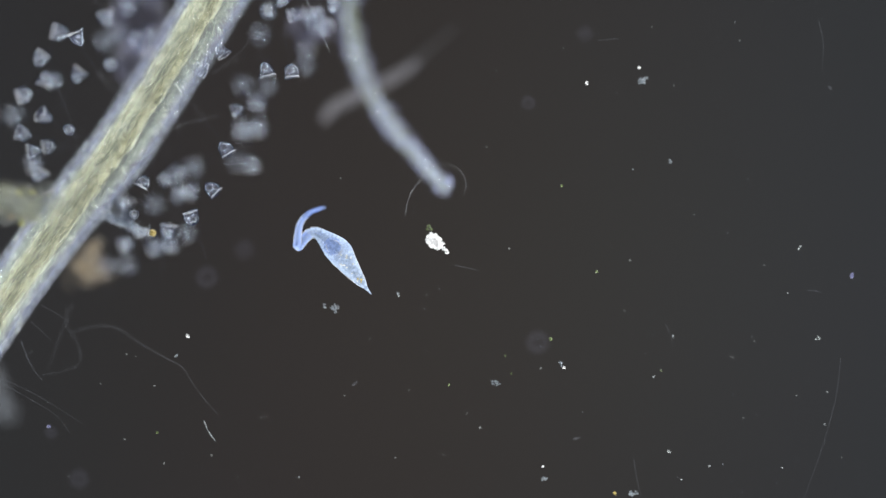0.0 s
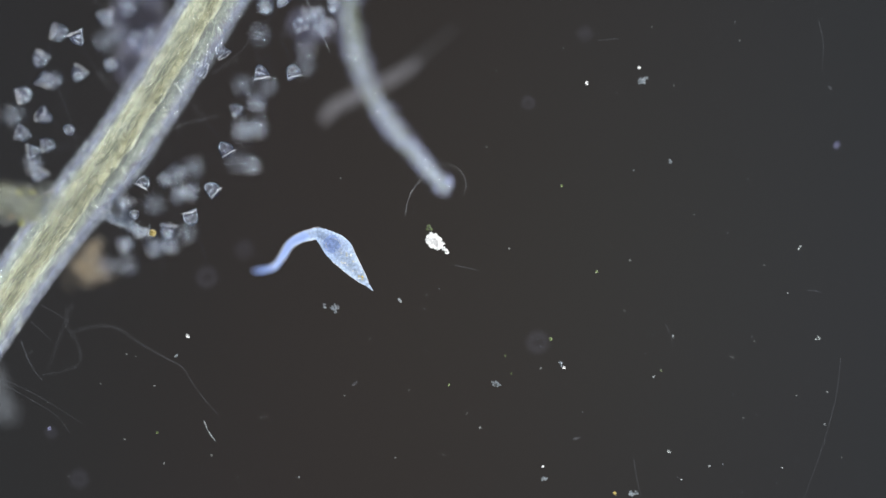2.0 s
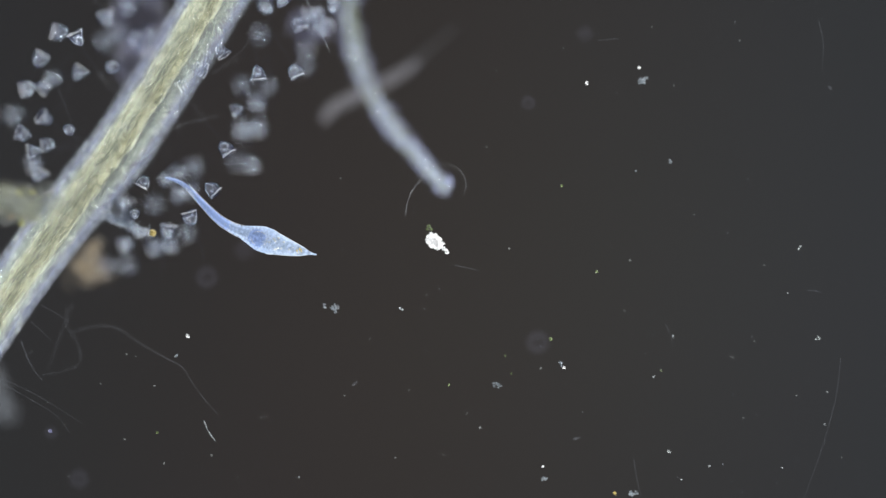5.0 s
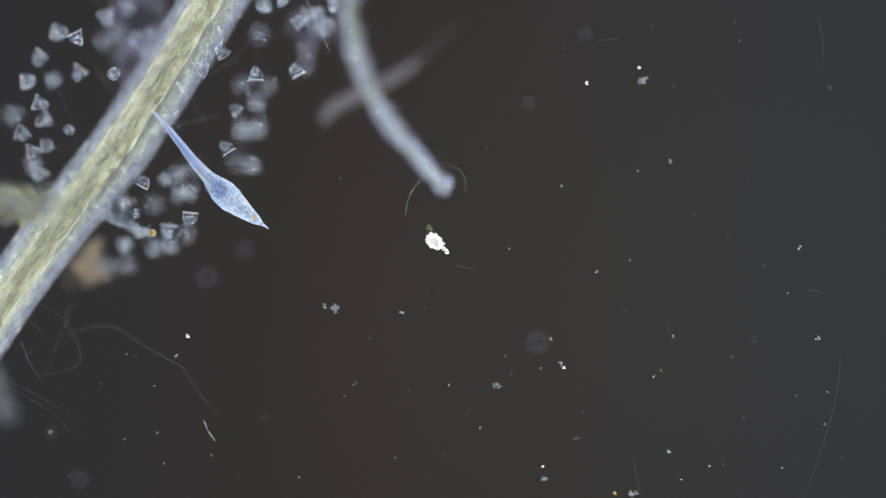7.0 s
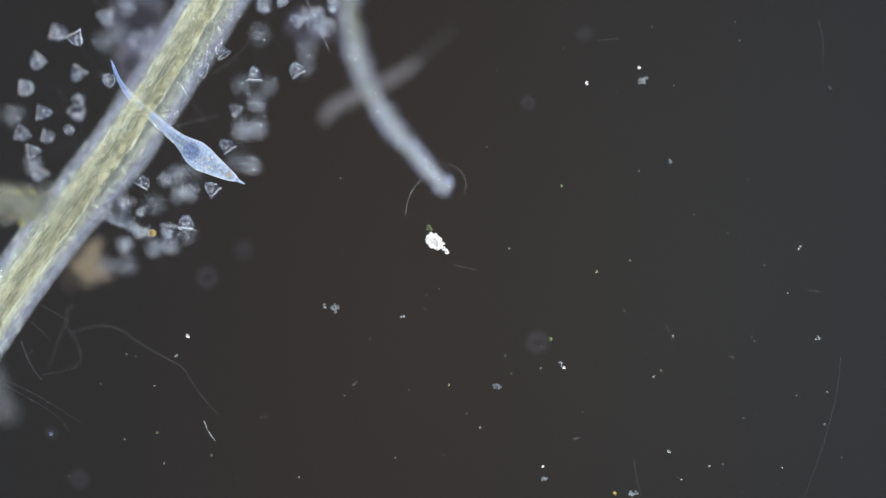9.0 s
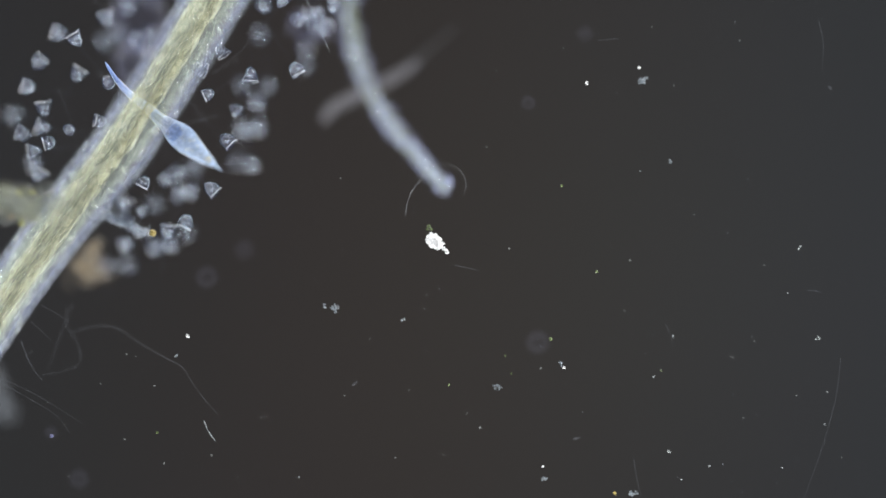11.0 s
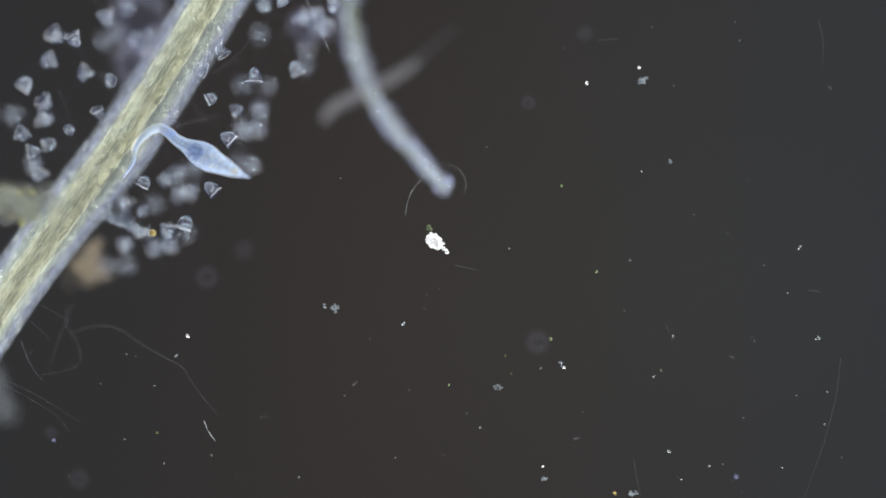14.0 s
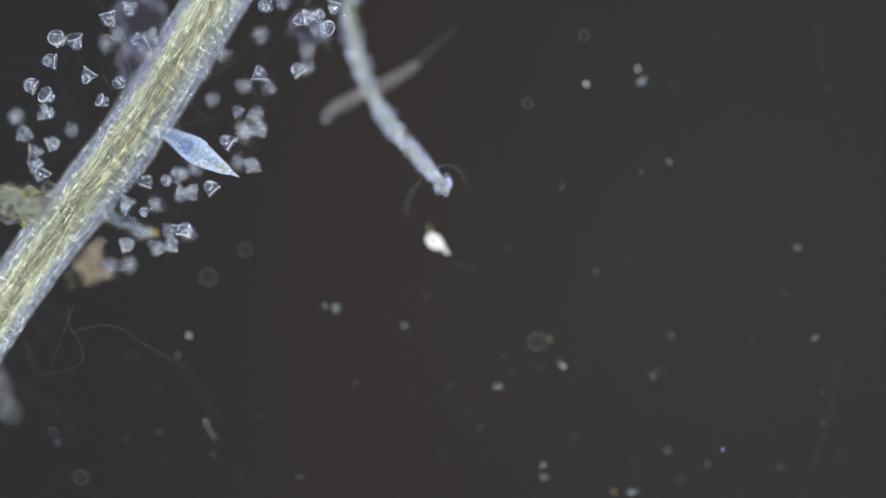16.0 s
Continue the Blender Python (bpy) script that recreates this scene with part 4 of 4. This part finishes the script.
def hunter():
    ob = thing("hunting_ciliate", (0, 0, 0), "pale blue spindle-shaped ciliate with a long supple neck", "ciliate")
    prof = [(0.8, 0), (2.0, 8), (3.6, 15), (7.5, 24), (11.2, 38), (15.4, 55), (19.0, 72), (22.0, 82), (22.2, 88), (18, 93), (11, 96), (5, 98), (1, 98.5)]
    v, f = lathe(prof, 28)
    part("body", ([Vector((p.z + 2.0 * math.sin(p.z / 40), p.x + 1.5 * math.sin(p.z / 30), p.y * FLAT)) for p in v], [q[::-1] for q in f]), M_BODY, ob)
    rnd = random.Random(5)

    def skin(s, y):
        for (r0, z0), (r1, z1) in zip(prof, prof[1:]):
            if z0 <= s <= z1:
                r = r0 + (r1 - r0) * (s - z0) / (z1 - z0)
                return FLAT * max(r * r - y * y, 0) ** 0.5
        return 0.0
    for k in range(46):
        x = rnd.uniform(24, 88)
        y = rnd.uniform(-0.75, 0.75) * skin(x, 0) / FLAT
        big = rnd.uniform(0.25, 0.6) if k % 7 else 1.7
        part("granule", blob((x, y, skin(x, y) - 0.3), (1.5 * big, 1.2 * big, 1.0), 0.3, 0.5, k, 1), M_PALE, ob)
    for k, (x, y, q) in enumerate(((31, -1, 2.6), (36, 2.5, 2.0), (28, 1.5, 1.6), (62, -6, 2.4), (70, 7, 2.2), (78, -4, 2.8), (50, 5, 1.8))):
        part("food_vacuole", blob((x, y, skin(x, y) - 0.4), (q, q * 0.9, 1.3), 0.5, 0.5, k, 2), M_FOOD if k < 3 else M_PALE, ob, "yellowish food vacuole" if k < 3 else "pale grainy food vacuole")
    # white tubes along both sides paint in the bright refracted outline of the body
    for a in (0, math.pi):
        line = [Vector((z, r * 1.005 * math.cos(a), FLAT * r * 1.005 * math.sin(a))) + Vector((2.0 * math.sin(z / 40), 1.5 * math.sin(z / 30), 0)) for r, z in prof[2:-4]]
        path = spline([Vector((p.x, p.y, p.z)) for p in line], 44)
        part("rim_glow_band", tube(path, lambda s: 0.15 + 0.5 * math.sin(math.pi * s) ** 0.5, 5), M_RIM_GLOW, ob)
    rings = []
    for k in range(NECK):
        r0 = (ring_radius(max(k - 1, 0)) + ring_radius(k)) / 2
        r1 = (ring_radius(k) + ring_radius(min(k + 1, NECK - 1))) / 2 if k < NECK - 1 else 0.7
        half = 7.6
        path = [Vector((half * x, 0, 0)) for x in (-1, -0.9, -0.7, -0.3, 0.3, 0.7, 0.9, 1)]
        rad = lambda s, a=r0, b=r1: (a + (b - a) * s) * (0.9 if s in (0, 1) else 0.98 if s < 0.2 or s > 0.8 else 1)
        flat = FLAT + (1 - FLAT) * min(k / 20, 1)
        tv, tf = tube(path, rad, 18)
        ring = part("neck_ring", ([Vector((p.x, p.y, p.z * flat)) for p in tv], tf), M_BODY if k < FRONT + 3 else M_NECK if k < 23 else M_TIP, ob)
        # the same painted bright outline, carried on along the neck
        for side in (-1, 1) if FRONT <= k < 24 else ():
            part("rim_glow_band", tube([Vector((q.x, side * (rad(j / 7) * 1.02 + 0.7), 0.3)) for j, q in enumerate(path)], 0.42 if k < FRONT + 4 else 0.36, 5), M_RIM_GLOW, ring)
        if k < 26:
            shapes = []
            for j in range(4 if k < FRONT else 3):
                a, x = rnd.uniform(0.45, 2.7), rnd.uniform(-5, 5)
                q, g = r0 + (r1 - r0) * (x + half) / (2 * half), rnd.uniform(0.25, 0.6)
                shapes.append(blob((x, q * math.cos(a), flat * q * math.sin(a)), (1.4 * g, 1.1 * g, 0.9 * g), 0.3, 0.5, k * 9 + j, 1))
            part("granules", join(shapes), M_PALE, ring)
        if k == 2:
            part("large_vacuole", blob((2, 1, 6), (23, 17, 8.0), 0.06, 0.06, 4, 3), M_VAC, ring, "darker clear vacuole")
            for a0, a1 in ((0.3, 1.5), (2.4, 3.6), (4.1, 5.6)):
                arc = [(2 + 15 * math.cos(a0 + (a1 - a0) * j / 9), 1 + 12 * math.sin(a0 + (a1 - a0) * j / 9)) for j in range(10)]
                part("vacuole_rim", tube([Vector((x, y, FLAT * (23.8 ** 2 - y * y) ** 0.5 + 0.6)) for x, y in arc], lambda s: 0.2 + 0.35 * math.sin(math.pi * s), 6), M_LIP, ring)
        rings.append(ring)
    return ob, rings


HUNTER, RINGS = hunter()
TRAIL = []


def crawl(t, tail, front, *neck, tail_h=22.0, front_h=24.0, lift=0.0, pull=6.0):
    """The hunter at t: the tip of its tail, the front of its body, and the line of its neck to the snout; lift: how far the snout rises; pull: how far the front of the body is drawn out."""
    a, b = at(*tail, tail_h), at(*front, front_h)
    x = (b - a).normalized()
    y = Vector((0, 0, 1)).cross(x).normalized()
    z = x.cross(y)
    front_at = a + x * BODY_LEN
    m = Matrix((x, y, z)).transposed().to_4x4()
    m.translation = a
    n = len(neck)
    pts = [a + x * (BODY_LEN - 36), a + x * (BODY_LEN - 16), front_at] + [at(*q, front_h * (1 - (k + 1) / n) + 14 * (k + 1) / n + lift * ((k + 1) / n) ** 2) for k, q in enumerate(neck)]
    line = spline(pts, 300)
    span = sum((q - p).length for p, q in zip(line, line[1:]))
    head = min(range(60), key=lambda i: (line[i] - front_at).length) * span / 300
    inv = m.inverted()
    rows = []
    for k in range(NECK):
        f = pull * k if k < FRONT else pull * FRONT + (span - head - pull * FRONT - 3) * (k - FRONT + 0.5) / (NECK - FRONT)
        i = min(max(round(300 * (f + head) / span), 4), 296)
        p, d = line[i], (line[i + 4] - line[i - 4]).normalized()
        s = Vector((0, 0, 1)).cross(d)
        s = s.normalized() if s.length > 1e-3 else Vector((0, 1, 0))
        r = Matrix((d, s, d.cross(s))).transposed().to_4x4()
        r.translation = p
        q = inv @ r
        q.translation = q.translation * U
        rows.append(q)
    m.translation = m.translation * U
    TRAIL.append((t, m, rows))


def motions():
    crawl(0.0, (657, 521), (582, 421), (567, 416), (551, 413), (540, 422), (528, 436), (527, 418), (532, 395), (548, 377), (575, 367), lift=70)
    crawl(0.2, (655, 525), (580, 424), (564, 416), (549, 415), (540, 425), (530, 440), (528, 425), (538, 408), (550, 392), (552, 372), lift=60)
    crawl(0.4, (657, 528), (584, 424), (571, 415), (553, 415), (544, 428), (535, 444), (527, 432), (530, 410), (540, 392), (558, 378), lift=20)
    crawl(0.5, (657, 531), (586, 425), (571, 416), (553, 419), (546, 432), (538, 450), (530, 448), (525, 430), (524, 405), (526, 378))
    crawl(0.6, (658, 532), (586, 427), (572, 417), (556, 421), (549, 436), (541, 462), (536, 452), (538, 432), (537, 418), (533, 405))
    crawl(0.8, (658, 532), (585, 426), (571, 417), (552, 418), (541, 426), (530, 442), (529, 464), (536, 484), (552, 486), (571, 474))
    crawl(1.0, (660, 530), (585, 426), (570, 417), (550, 418), (539, 428), (523, 446), (508, 467), (494, 486), (486, 502), (492, 518))
    crawl(1.2, (661, 528), (586, 426), (569, 418), (548, 419), (535, 430), (510, 442), (490, 450), (470, 452), (450, 455), (434, 461))
    crawl(1.5, (659, 522), (585, 425), (569, 418), (552, 418), (539, 424), (516, 434), (494, 441), (470, 437), (452, 428), (438, 420))
    crawl(1.8, (658, 517), (584, 422), (567, 416), (548, 417), (533, 424), (508, 433), (486, 444), (466, 444), (448, 434), (432, 413), lift=90)
    crawl(2.0, (660, 515), (584, 422), (568, 416), (550, 416), (535, 420), (514, 432), (500, 454), (486, 472), (468, 478), (449, 480), lift=190)
    crawl(2.2, (662, 511), (574, 423), (560, 417), (548, 418), (536, 427), (524, 443), (515, 463), (512, 482), (511, 498), (510, 514), lift=80)
    crawl(2.5, (666, 503), (572, 420), (557, 418), (545, 422), (533, 434), (521, 456), (514, 482), (516, 512), (528, 538), (549, 551))
    crawl(2.7, (667, 499), (574, 416), (558, 421), (546, 427), (531, 441), (513, 462), (494, 484), (478, 506), (468, 532), (473, 560))
    crawl(3.0, (666, 492), (564, 430), (549, 430), (535, 434), (520, 442), (503, 452), (480, 464), (448, 478), (418, 503), (399, 532))
    crawl(3.3, (658, 478), (542, 433), (528, 434), (510, 440), (484, 452), (454, 462), (426, 472), (398, 486), (376, 503), (362, 518))
    crawl(3.5, (650, 466), (527, 440), (512, 442), (494, 448), (470, 454), (444, 459), (414, 467), (384, 478), (356, 496), (342, 512))
    crawl(3.8, (634, 452), (510, 449), (490, 449), (468, 453), (446, 455), (420, 456), (390, 453), (360, 450), (334, 450), (310, 454))
    crawl(4.0, (622, 451), (498, 449), (477, 447), (458, 447), (436, 447), (408, 444), (380, 438), (352, 433), (324, 430), (299, 437))
    crawl(4.2, (607, 447), (484, 448), (464, 446), (448, 444), (430, 441), (408, 436), (386, 430), (364, 421), (342, 414), (310, 419))
    crawl(5.2, (552, 452), (440, 408), (424, 398), (406, 388), (388, 374), (372, 356), (356, 336), (340, 316), (322, 300), (298, 290))
    crawl(6.3, (503, 440), (399, 372), (388, 352), (376, 334), (364, 312), (354, 294), (342, 276), (328, 256), (310, 240), (275, 234))
    crawl(6.5, (492, 431), (388, 361), (374, 343), (360, 325), (348, 305), (338, 287), (326, 268), (310, 250), (290, 234), (268, 226))
    crawl(6.8, (478, 417), (383, 336), (372, 318), (358, 302), (345, 288), (332, 274), (318, 258), (302, 240), (286, 224), (270, 208))
    crawl(7.0, (475, 405), (377, 328), (366, 311), (352, 296), (339, 281), (326, 264), (312, 246), (298, 228), (284, 212), (268, 196))
    crawl(7.3, (465, 386), (371, 305), (360, 287), (346, 270), (332, 257), (316, 243), (300, 229), (284, 214), (266, 198), (246, 180))
    crawl(7.5, (463, 372), (363, 297), (351, 279), (337, 266), (322, 254), (305, 239), (288, 222), (270, 205), (248, 188), (222, 172))
    crawl(7.8, (459, 353), (350, 291), (338, 272), (322, 256), (306, 240), (290, 226), (272, 210), (252, 190), (230, 172), (206, 166))
    crawl(8.0, (449, 344), (344, 277), (331, 258), (315, 244), (300, 232), (284, 217), (266, 200), (246, 180), (224, 160), (203, 142))
    crawl(8.3, (449, 338), (342, 273), (330, 256), (315, 244), (300, 232), (282, 216), (264, 198), (250, 176), (240, 150), (234, 122))
    crawl(8.5, (445, 334), (338, 270), (326, 254), (311, 243), (297, 231), (280, 215), (262, 196), (248, 172), (240, 146), (236, 118))
    crawl(8.8, (438, 327), (330, 263), (318, 247), (303, 235), (287, 222), (270, 207), (250, 190), (230, 168), (212, 140), (199, 110))
    crawl(9.0, (433, 326), (327, 261), (315, 246), (300, 234), (284, 220), (268, 205), (248, 188), (228, 168), (210, 140), (197, 108))
    crawl(9.2, (431, 321), (324, 258), (312, 243), (298, 231), (283, 219), (266, 205), (246, 188), (226, 169), (208, 143), (193, 107), tail_h=40)
    crawl(11.3, (385, 302), (291, 220), (277, 208), (264, 196), (252, 186), (240, 176), (226, 164), (212, 150), (198, 132), (184, 110), pull=7.4, tail_h=100, front_h=38)
    crawl(11.5, (380, 305), (288, 222), (275, 210), (262, 198), (250, 188), (238, 177), (224, 164), (210, 150), (196, 132), (183, 110), pull=7.4, tail_h=100, front_h=38)
    crawl(12.0, (367, 302), (281, 212), (270, 202), (258, 193), (247, 184), (236, 175), (226, 165), (215, 152), (204, 136), (194, 117), pull=7.4, tail_h=100, front_h=38)
    crawl(12.5, (427, 313), (313, 253), (297, 241), (284, 228), (271, 212), (258, 196), (250, 178), (240, 160), (232, 142), (228, 120), pull=6.6, tail_h=100, front_h=38)
    crawl(12.8, (441, 315), (328, 260), (312, 249), (298, 234), (287, 219), (272, 212), (258, 206), (246, 194), (240, 174), (236, 152), pull=6.2, tail_h=100, front_h=40)
    crawl(13.0, (443, 316), (329, 259), (313, 248), (299, 234), (287, 221), (272, 219), (258, 222), (244, 226), (232, 224), (222, 214), pull=6.2, tail_h=100, front_h=40)
    crawl(13.3, (448, 317), (335, 263), (319, 251), (304, 237), (290, 226), (274, 227), (258, 234), (244, 242), (232, 250), (222, 262), pull=6.2, tail_h=100, front_h=40)
    crawl(13.5, (449, 317), (334, 263), (318, 250), (302, 236), (287, 227), (272, 230), (256, 242), (244, 256), (234, 270), (226, 286), pull=6.2, tail_h=100, front_h=42)
    crawl(14.0, (443, 316), (332, 262), (316, 250), (300, 236), (284, 227), (268, 231), (252, 244), (240, 262), (235, 288), (219, 314), pull=6.2, tail_h=100, front_h=42)
    crawl(14.5, (437, 313), (330, 256), (312, 244), (296, 235), (278, 230), (262, 231), (246, 238), (232, 252), (222, 272), (216, 300), pull=6.2, tail_h=104, front_h=50)
    crawl(14.9, (435, 313), (325, 252), (309, 240), (301, 236), (294, 233), (287, 231), (281, 230), (276, 230), (271, 231), (267, 232), pull=8.4, tail_h=108, front_h=62)
    crawl(16.0, (421, 313), (313, 247), (298, 238), (291, 235), (284, 233), (279, 232), (274, 231), (270, 231), (266, 232), (263, 233), pull=8.4, tail_h=118, front_h=88)
    sway(PAIR_A, (0, 105, 57, 60, 170, 6), (4, 105, 57, 60, 172, 6), (9, 104, 58, 60, 168, 6), (12.7, 104, 60, 62, 168, 6), (14.2, 100, 64, 70, 140, 40), (16, 98, 70, 88, 110, 60))
    sway(PAIR_B, (0, 138, 68, 12, 120, 8), (9, 136, 69, 12, 125, 8), (13.4, 133, 71, 20, 130, 8), (14.8, 131, 71, 45, 110, 25), (16, 130, 74, 50, 110, 25))
    sway(FAR_LEFT, (0, 72, 104, 50, 60, 6), (4, 71, 106, 50, 65, 6), (6.5, 70, 103, 50, 60, 6), (9.2, 66, 110, 45, 55, 6), (12, 72, 110, 45, 50, 6), (12.7, 76, 108, 60, 50, 6), (13.4, 90, 118, 60, 40, 30), (14.2, 84, 106, 70, 20, 6), (16, 83, 107, 84, 0, 6))
    sway(SECOND, (0, 80, 140, 45, -100, 6), (4, 77, 142, 45, -105, 6), (5.2, 76, 156, 40, -140, 6), (6.5, 68, 178, 28, 172, 3), (8.2, 110, 196, 40, 140, 20), (9.2, 140, 207, 55, 100, 40), (10.4, 100, 220, 50, 140, 30), (11.6, 65, 228, 60, 190, 6), (12.6, 70, 222, 60, 190, 20), (13.4, 78, 215, 60, 180, 20), (14.8, 80, 203, 120, 170, 20), (16, 80, 198, 120, 170, 20))
    sway(OUTER, (0, 42, 168, 60, 200, 6), (4, 45, 165, 60, 200, 6), (6.5, 50, 142, 55, 190, 6), (9.2, 47, 155, 45, 180, 6), (11.6, 50, 152, 45, 170, 6), (13.4, 42, 150, 45, 175, 6), (14.8, 47, 147, 75, -20, 6), (16, 48, 150, 78, -20, 6))
    sway(WAITER, (0, 138, 134, 45, 60, 6), (4, 140, 130, 42, 60, 6), (9.2, 137, 132, 45, 62, 6), (11.3, 138, 132, 45, 62, 6), (12.0, 160, 185, 60, 80, 50), (12.7, 147, 157, 30, 100, 70), (13.4, 155, 143, 50, 30, 40), (14.2, 148, 130, 60, 60, 6), (16, 151, 134, 86, 60, 6))
    sway(BALL, (0, 195, 115, 60, 30, 60), (4, 195, 116, 60, 30, 60), (6.5, 202, 128, 18, 60, 80), (8.5, 194, 140, 20, 120, 20), (11.6, 193, 147, 22, 110, 20), (13.4, 195, 145, 24, 100, 20), (14.8, 198, 142, 60, 100, 30), (16, 207, 145, 80, 40, 30))
    sway(ROVER, (0, 94, 142, 125, 200, 6), (4, 95, 140, 125, 200, 6), (6.5, 92, 138, 125, 200, 6), (8.2, 120, 160, 70, 220, 30), (9.2, 145, 178, 38, 240, 40), (10.4, 165, 200, 20, 230, 20), (11.6, 183, 222, 4, 120, 20), (12.7, 156, 213, 10, 120, 30), (13.4, 155, 212, 8, 100, 40), (14.2, 180, 197, 30, 120, 30), (14.8, 182, 192, 62, 120, 30), (16, 180, 178, 92, 160, 30))
    sway(LOW, (0, 80, 207, 30, 150, 25), (4, 80, 207, 30, 150, 25), (6.5, 83, 215, 40, 150, 30), (9.2, 78, 198, 26, 180, 6), (11.6, 78, 192, 26, 90, 8), (13.4, 80, 188, 30, 120, 30), (14.8, 83, 176, 85, 150, 40), (16, 83, 170, 95, 150, 40))
    sway(HIDER, (0, 322, 150, 20, 220, 6), (9.2, 330, 150, 15, 220, 6), (11.3, 371, 168, 10, -150, 6), (16, 374, 174, 14, -150, 6))
    sway(TOP_BALL, (0, 475, 20, 60, 100, 70), (1.0, 471, 13, 60, 100, 70), (4, 470, 11, 60, 100, 70), (12.5, 467, 9, 65, 100, 70), (16, 469, 8, 80, 100, 70))
    sway(TILTER, (0, 520, 26, 40, 200, 6), (1.0, 528, 42, 40, -60, 6), (3.0, 530, 46, 40, -60, 6), (4, 528, 46, 40, -60, 6), (6.5, 527, 40, 45, -40, 6), (9.2, 525, 36, 50, -30, 6), (12.5, 528, 34, 55, -20, 6), (16, 529, 33, 80, 20, 6))
    sway(LIPPED, (0, 470, 124, 8, -70, 6), (1.0, 464, 127, 8, -72, 6), (3.5, 459, 129, 8, -76, 6), (7, 452, 131, 8, -84, 6), (9.2, 449, 131, 10, -88, 6), (12.5, 440, 134, 12, -90, 6), (14.0, 450, 133, 14, -88, 6), (16, 457, 128, 60, -85, 6))
    sway(TURNER, (0, 515, 126, 8, -80, 6), (3.5, 520, 127, 8, -65, 6), (9.2, 523, 124, 12, -55, 6), (14, 523, 122, 40, -60, 6), (16, 524, 122, 75, -50, 6))
    sway(BRIGHT, (0, 399, 264, 3, -54, 5), (8.5, 400, 260, 3, -50, 5), (11.3, 402, 248, 4, -40, 6), (14.2, 403, 245, 10, -36, 6), (14.9, 402, 247, 45, -34, 7), (16, 399, 250, 55, -30, 8))
    sway(LEAPER, (0, 455, 180, 140, 250, 6), (11.3, 455, 180, 140, 250, 6), (12.0, 396, 182, 110, 200, 60), (12.7, 438, 188, 110, 220, 60), (13.4, 461, 190, 120, 240, 40), (16, 450, 202, 150, 250, 6))
    sway(SMALL, (0, 238, 380, 20, 80, 70), (6.5, 240, 378, 20, 80, 70), (9.2, 250, 376, 30, 80, 70), (16, 252, 375, 75, 80, 70))
    sway(MOVER, (0, 340, 386, 22, 110, 6), (4, 338, 386, 22, 110, 6), (8.0, 336, 390, 20, 60, 6), (9.2, 328, 394, 18, -100, 6), (12.5, 329, 391, 18, -110, 6), (16, 324, 406, 70, -100, 6))
    sway(STAYER, (0, 375, 335, 4, -40, 4), (14.2, 374, 334, 6, -40, 4), (14.9, 373, 333, 45, -44, 6), (16, 370, 331, 58, -42, 6))
    sway(PERCHED, (0, 254, 322, 6, -116, 3), (14.2, 255, 322, 8, -114, 3), (14.9, 256, 321, 45, -110, 4), (16, 256, 320, 50, -105, 5))
    sway(LEFT_LIP, (0, 86, 258, 32, 198, 3), (4, 84, 255, 34, 190, 3), (6.5, 84, 258, 32, 190, 3), (9.2, 86, 241, 30, 168, 3), (11.6, 87, 255, 22, 205, 3), (13.4, 86, 256, 30, 200, 3), (14.8, 88, 252, 60, 205, 3), (16, 90, 252, 110, 205, 3))
    drift(DRIFT_GREEN, [(0, 704, 520, 3, 0), (1.5, 706, 528, 3, 10), (3.5, 708, 540, 3, 20), (7, 709, 553, 3, 50), (9, 711, 561, 3, 70), (12.5, 712, 571, 3, 90), (16, 714, 580, 3, 120)])
    drift(DRIFT_FLOCK, [(0, 875, 678, 5, 0), (4, 877, 681, 5, 3), (9, 878, 684, 5, 8), (12.5, 879, 686, 5, 12), (16, 880, 686, 5, 15)])
    drift(DRIFT_DOT, [(0, 1120, 300, 2, 0), (3.5, 1124, 302, 2, 0), (9, 1131, 303, 2, 0), (16, 1137, 304, 2, 0)])
    drift(SWIMMER, [(0, 1508, 488, 5, 0), (0.5, 1493, 429, 40, 0), (1, 1487, 372, 75, 0), (1.5, 1485, 312, 95, 5), (2, 1481, 257, 105, 0), (2.5, 1485, 194, 115, 0), (3, 1491, 142, 115, 10),
                    (3.5, 1496, 77, 115, 10), (4, 1499, 18, 115, 10), (4.5, 1501, -45, 115, 10), (16, 1510, -200, 115, 20)])
    drift(BLUE_DOT, [(0, 86, 755, 20, 0), (3.5, 88, 761, 10, 0), (9, 90, 768, 8, 0), (16, 98, 785, 8, 0)])
    drift(LATE_DOT, [(0, 1360, 985, 75, 0), (11, 1330, 905, 75, 0), (16, 1282, 797, 80, 0)])
    walk(HUNTER, [(t, m) for t, m, r in TRAIL])
    for k, ring in enumerate(RINGS):
        walk(ring, [(t, r[k]) for t, m, r in TRAIL])


motions()
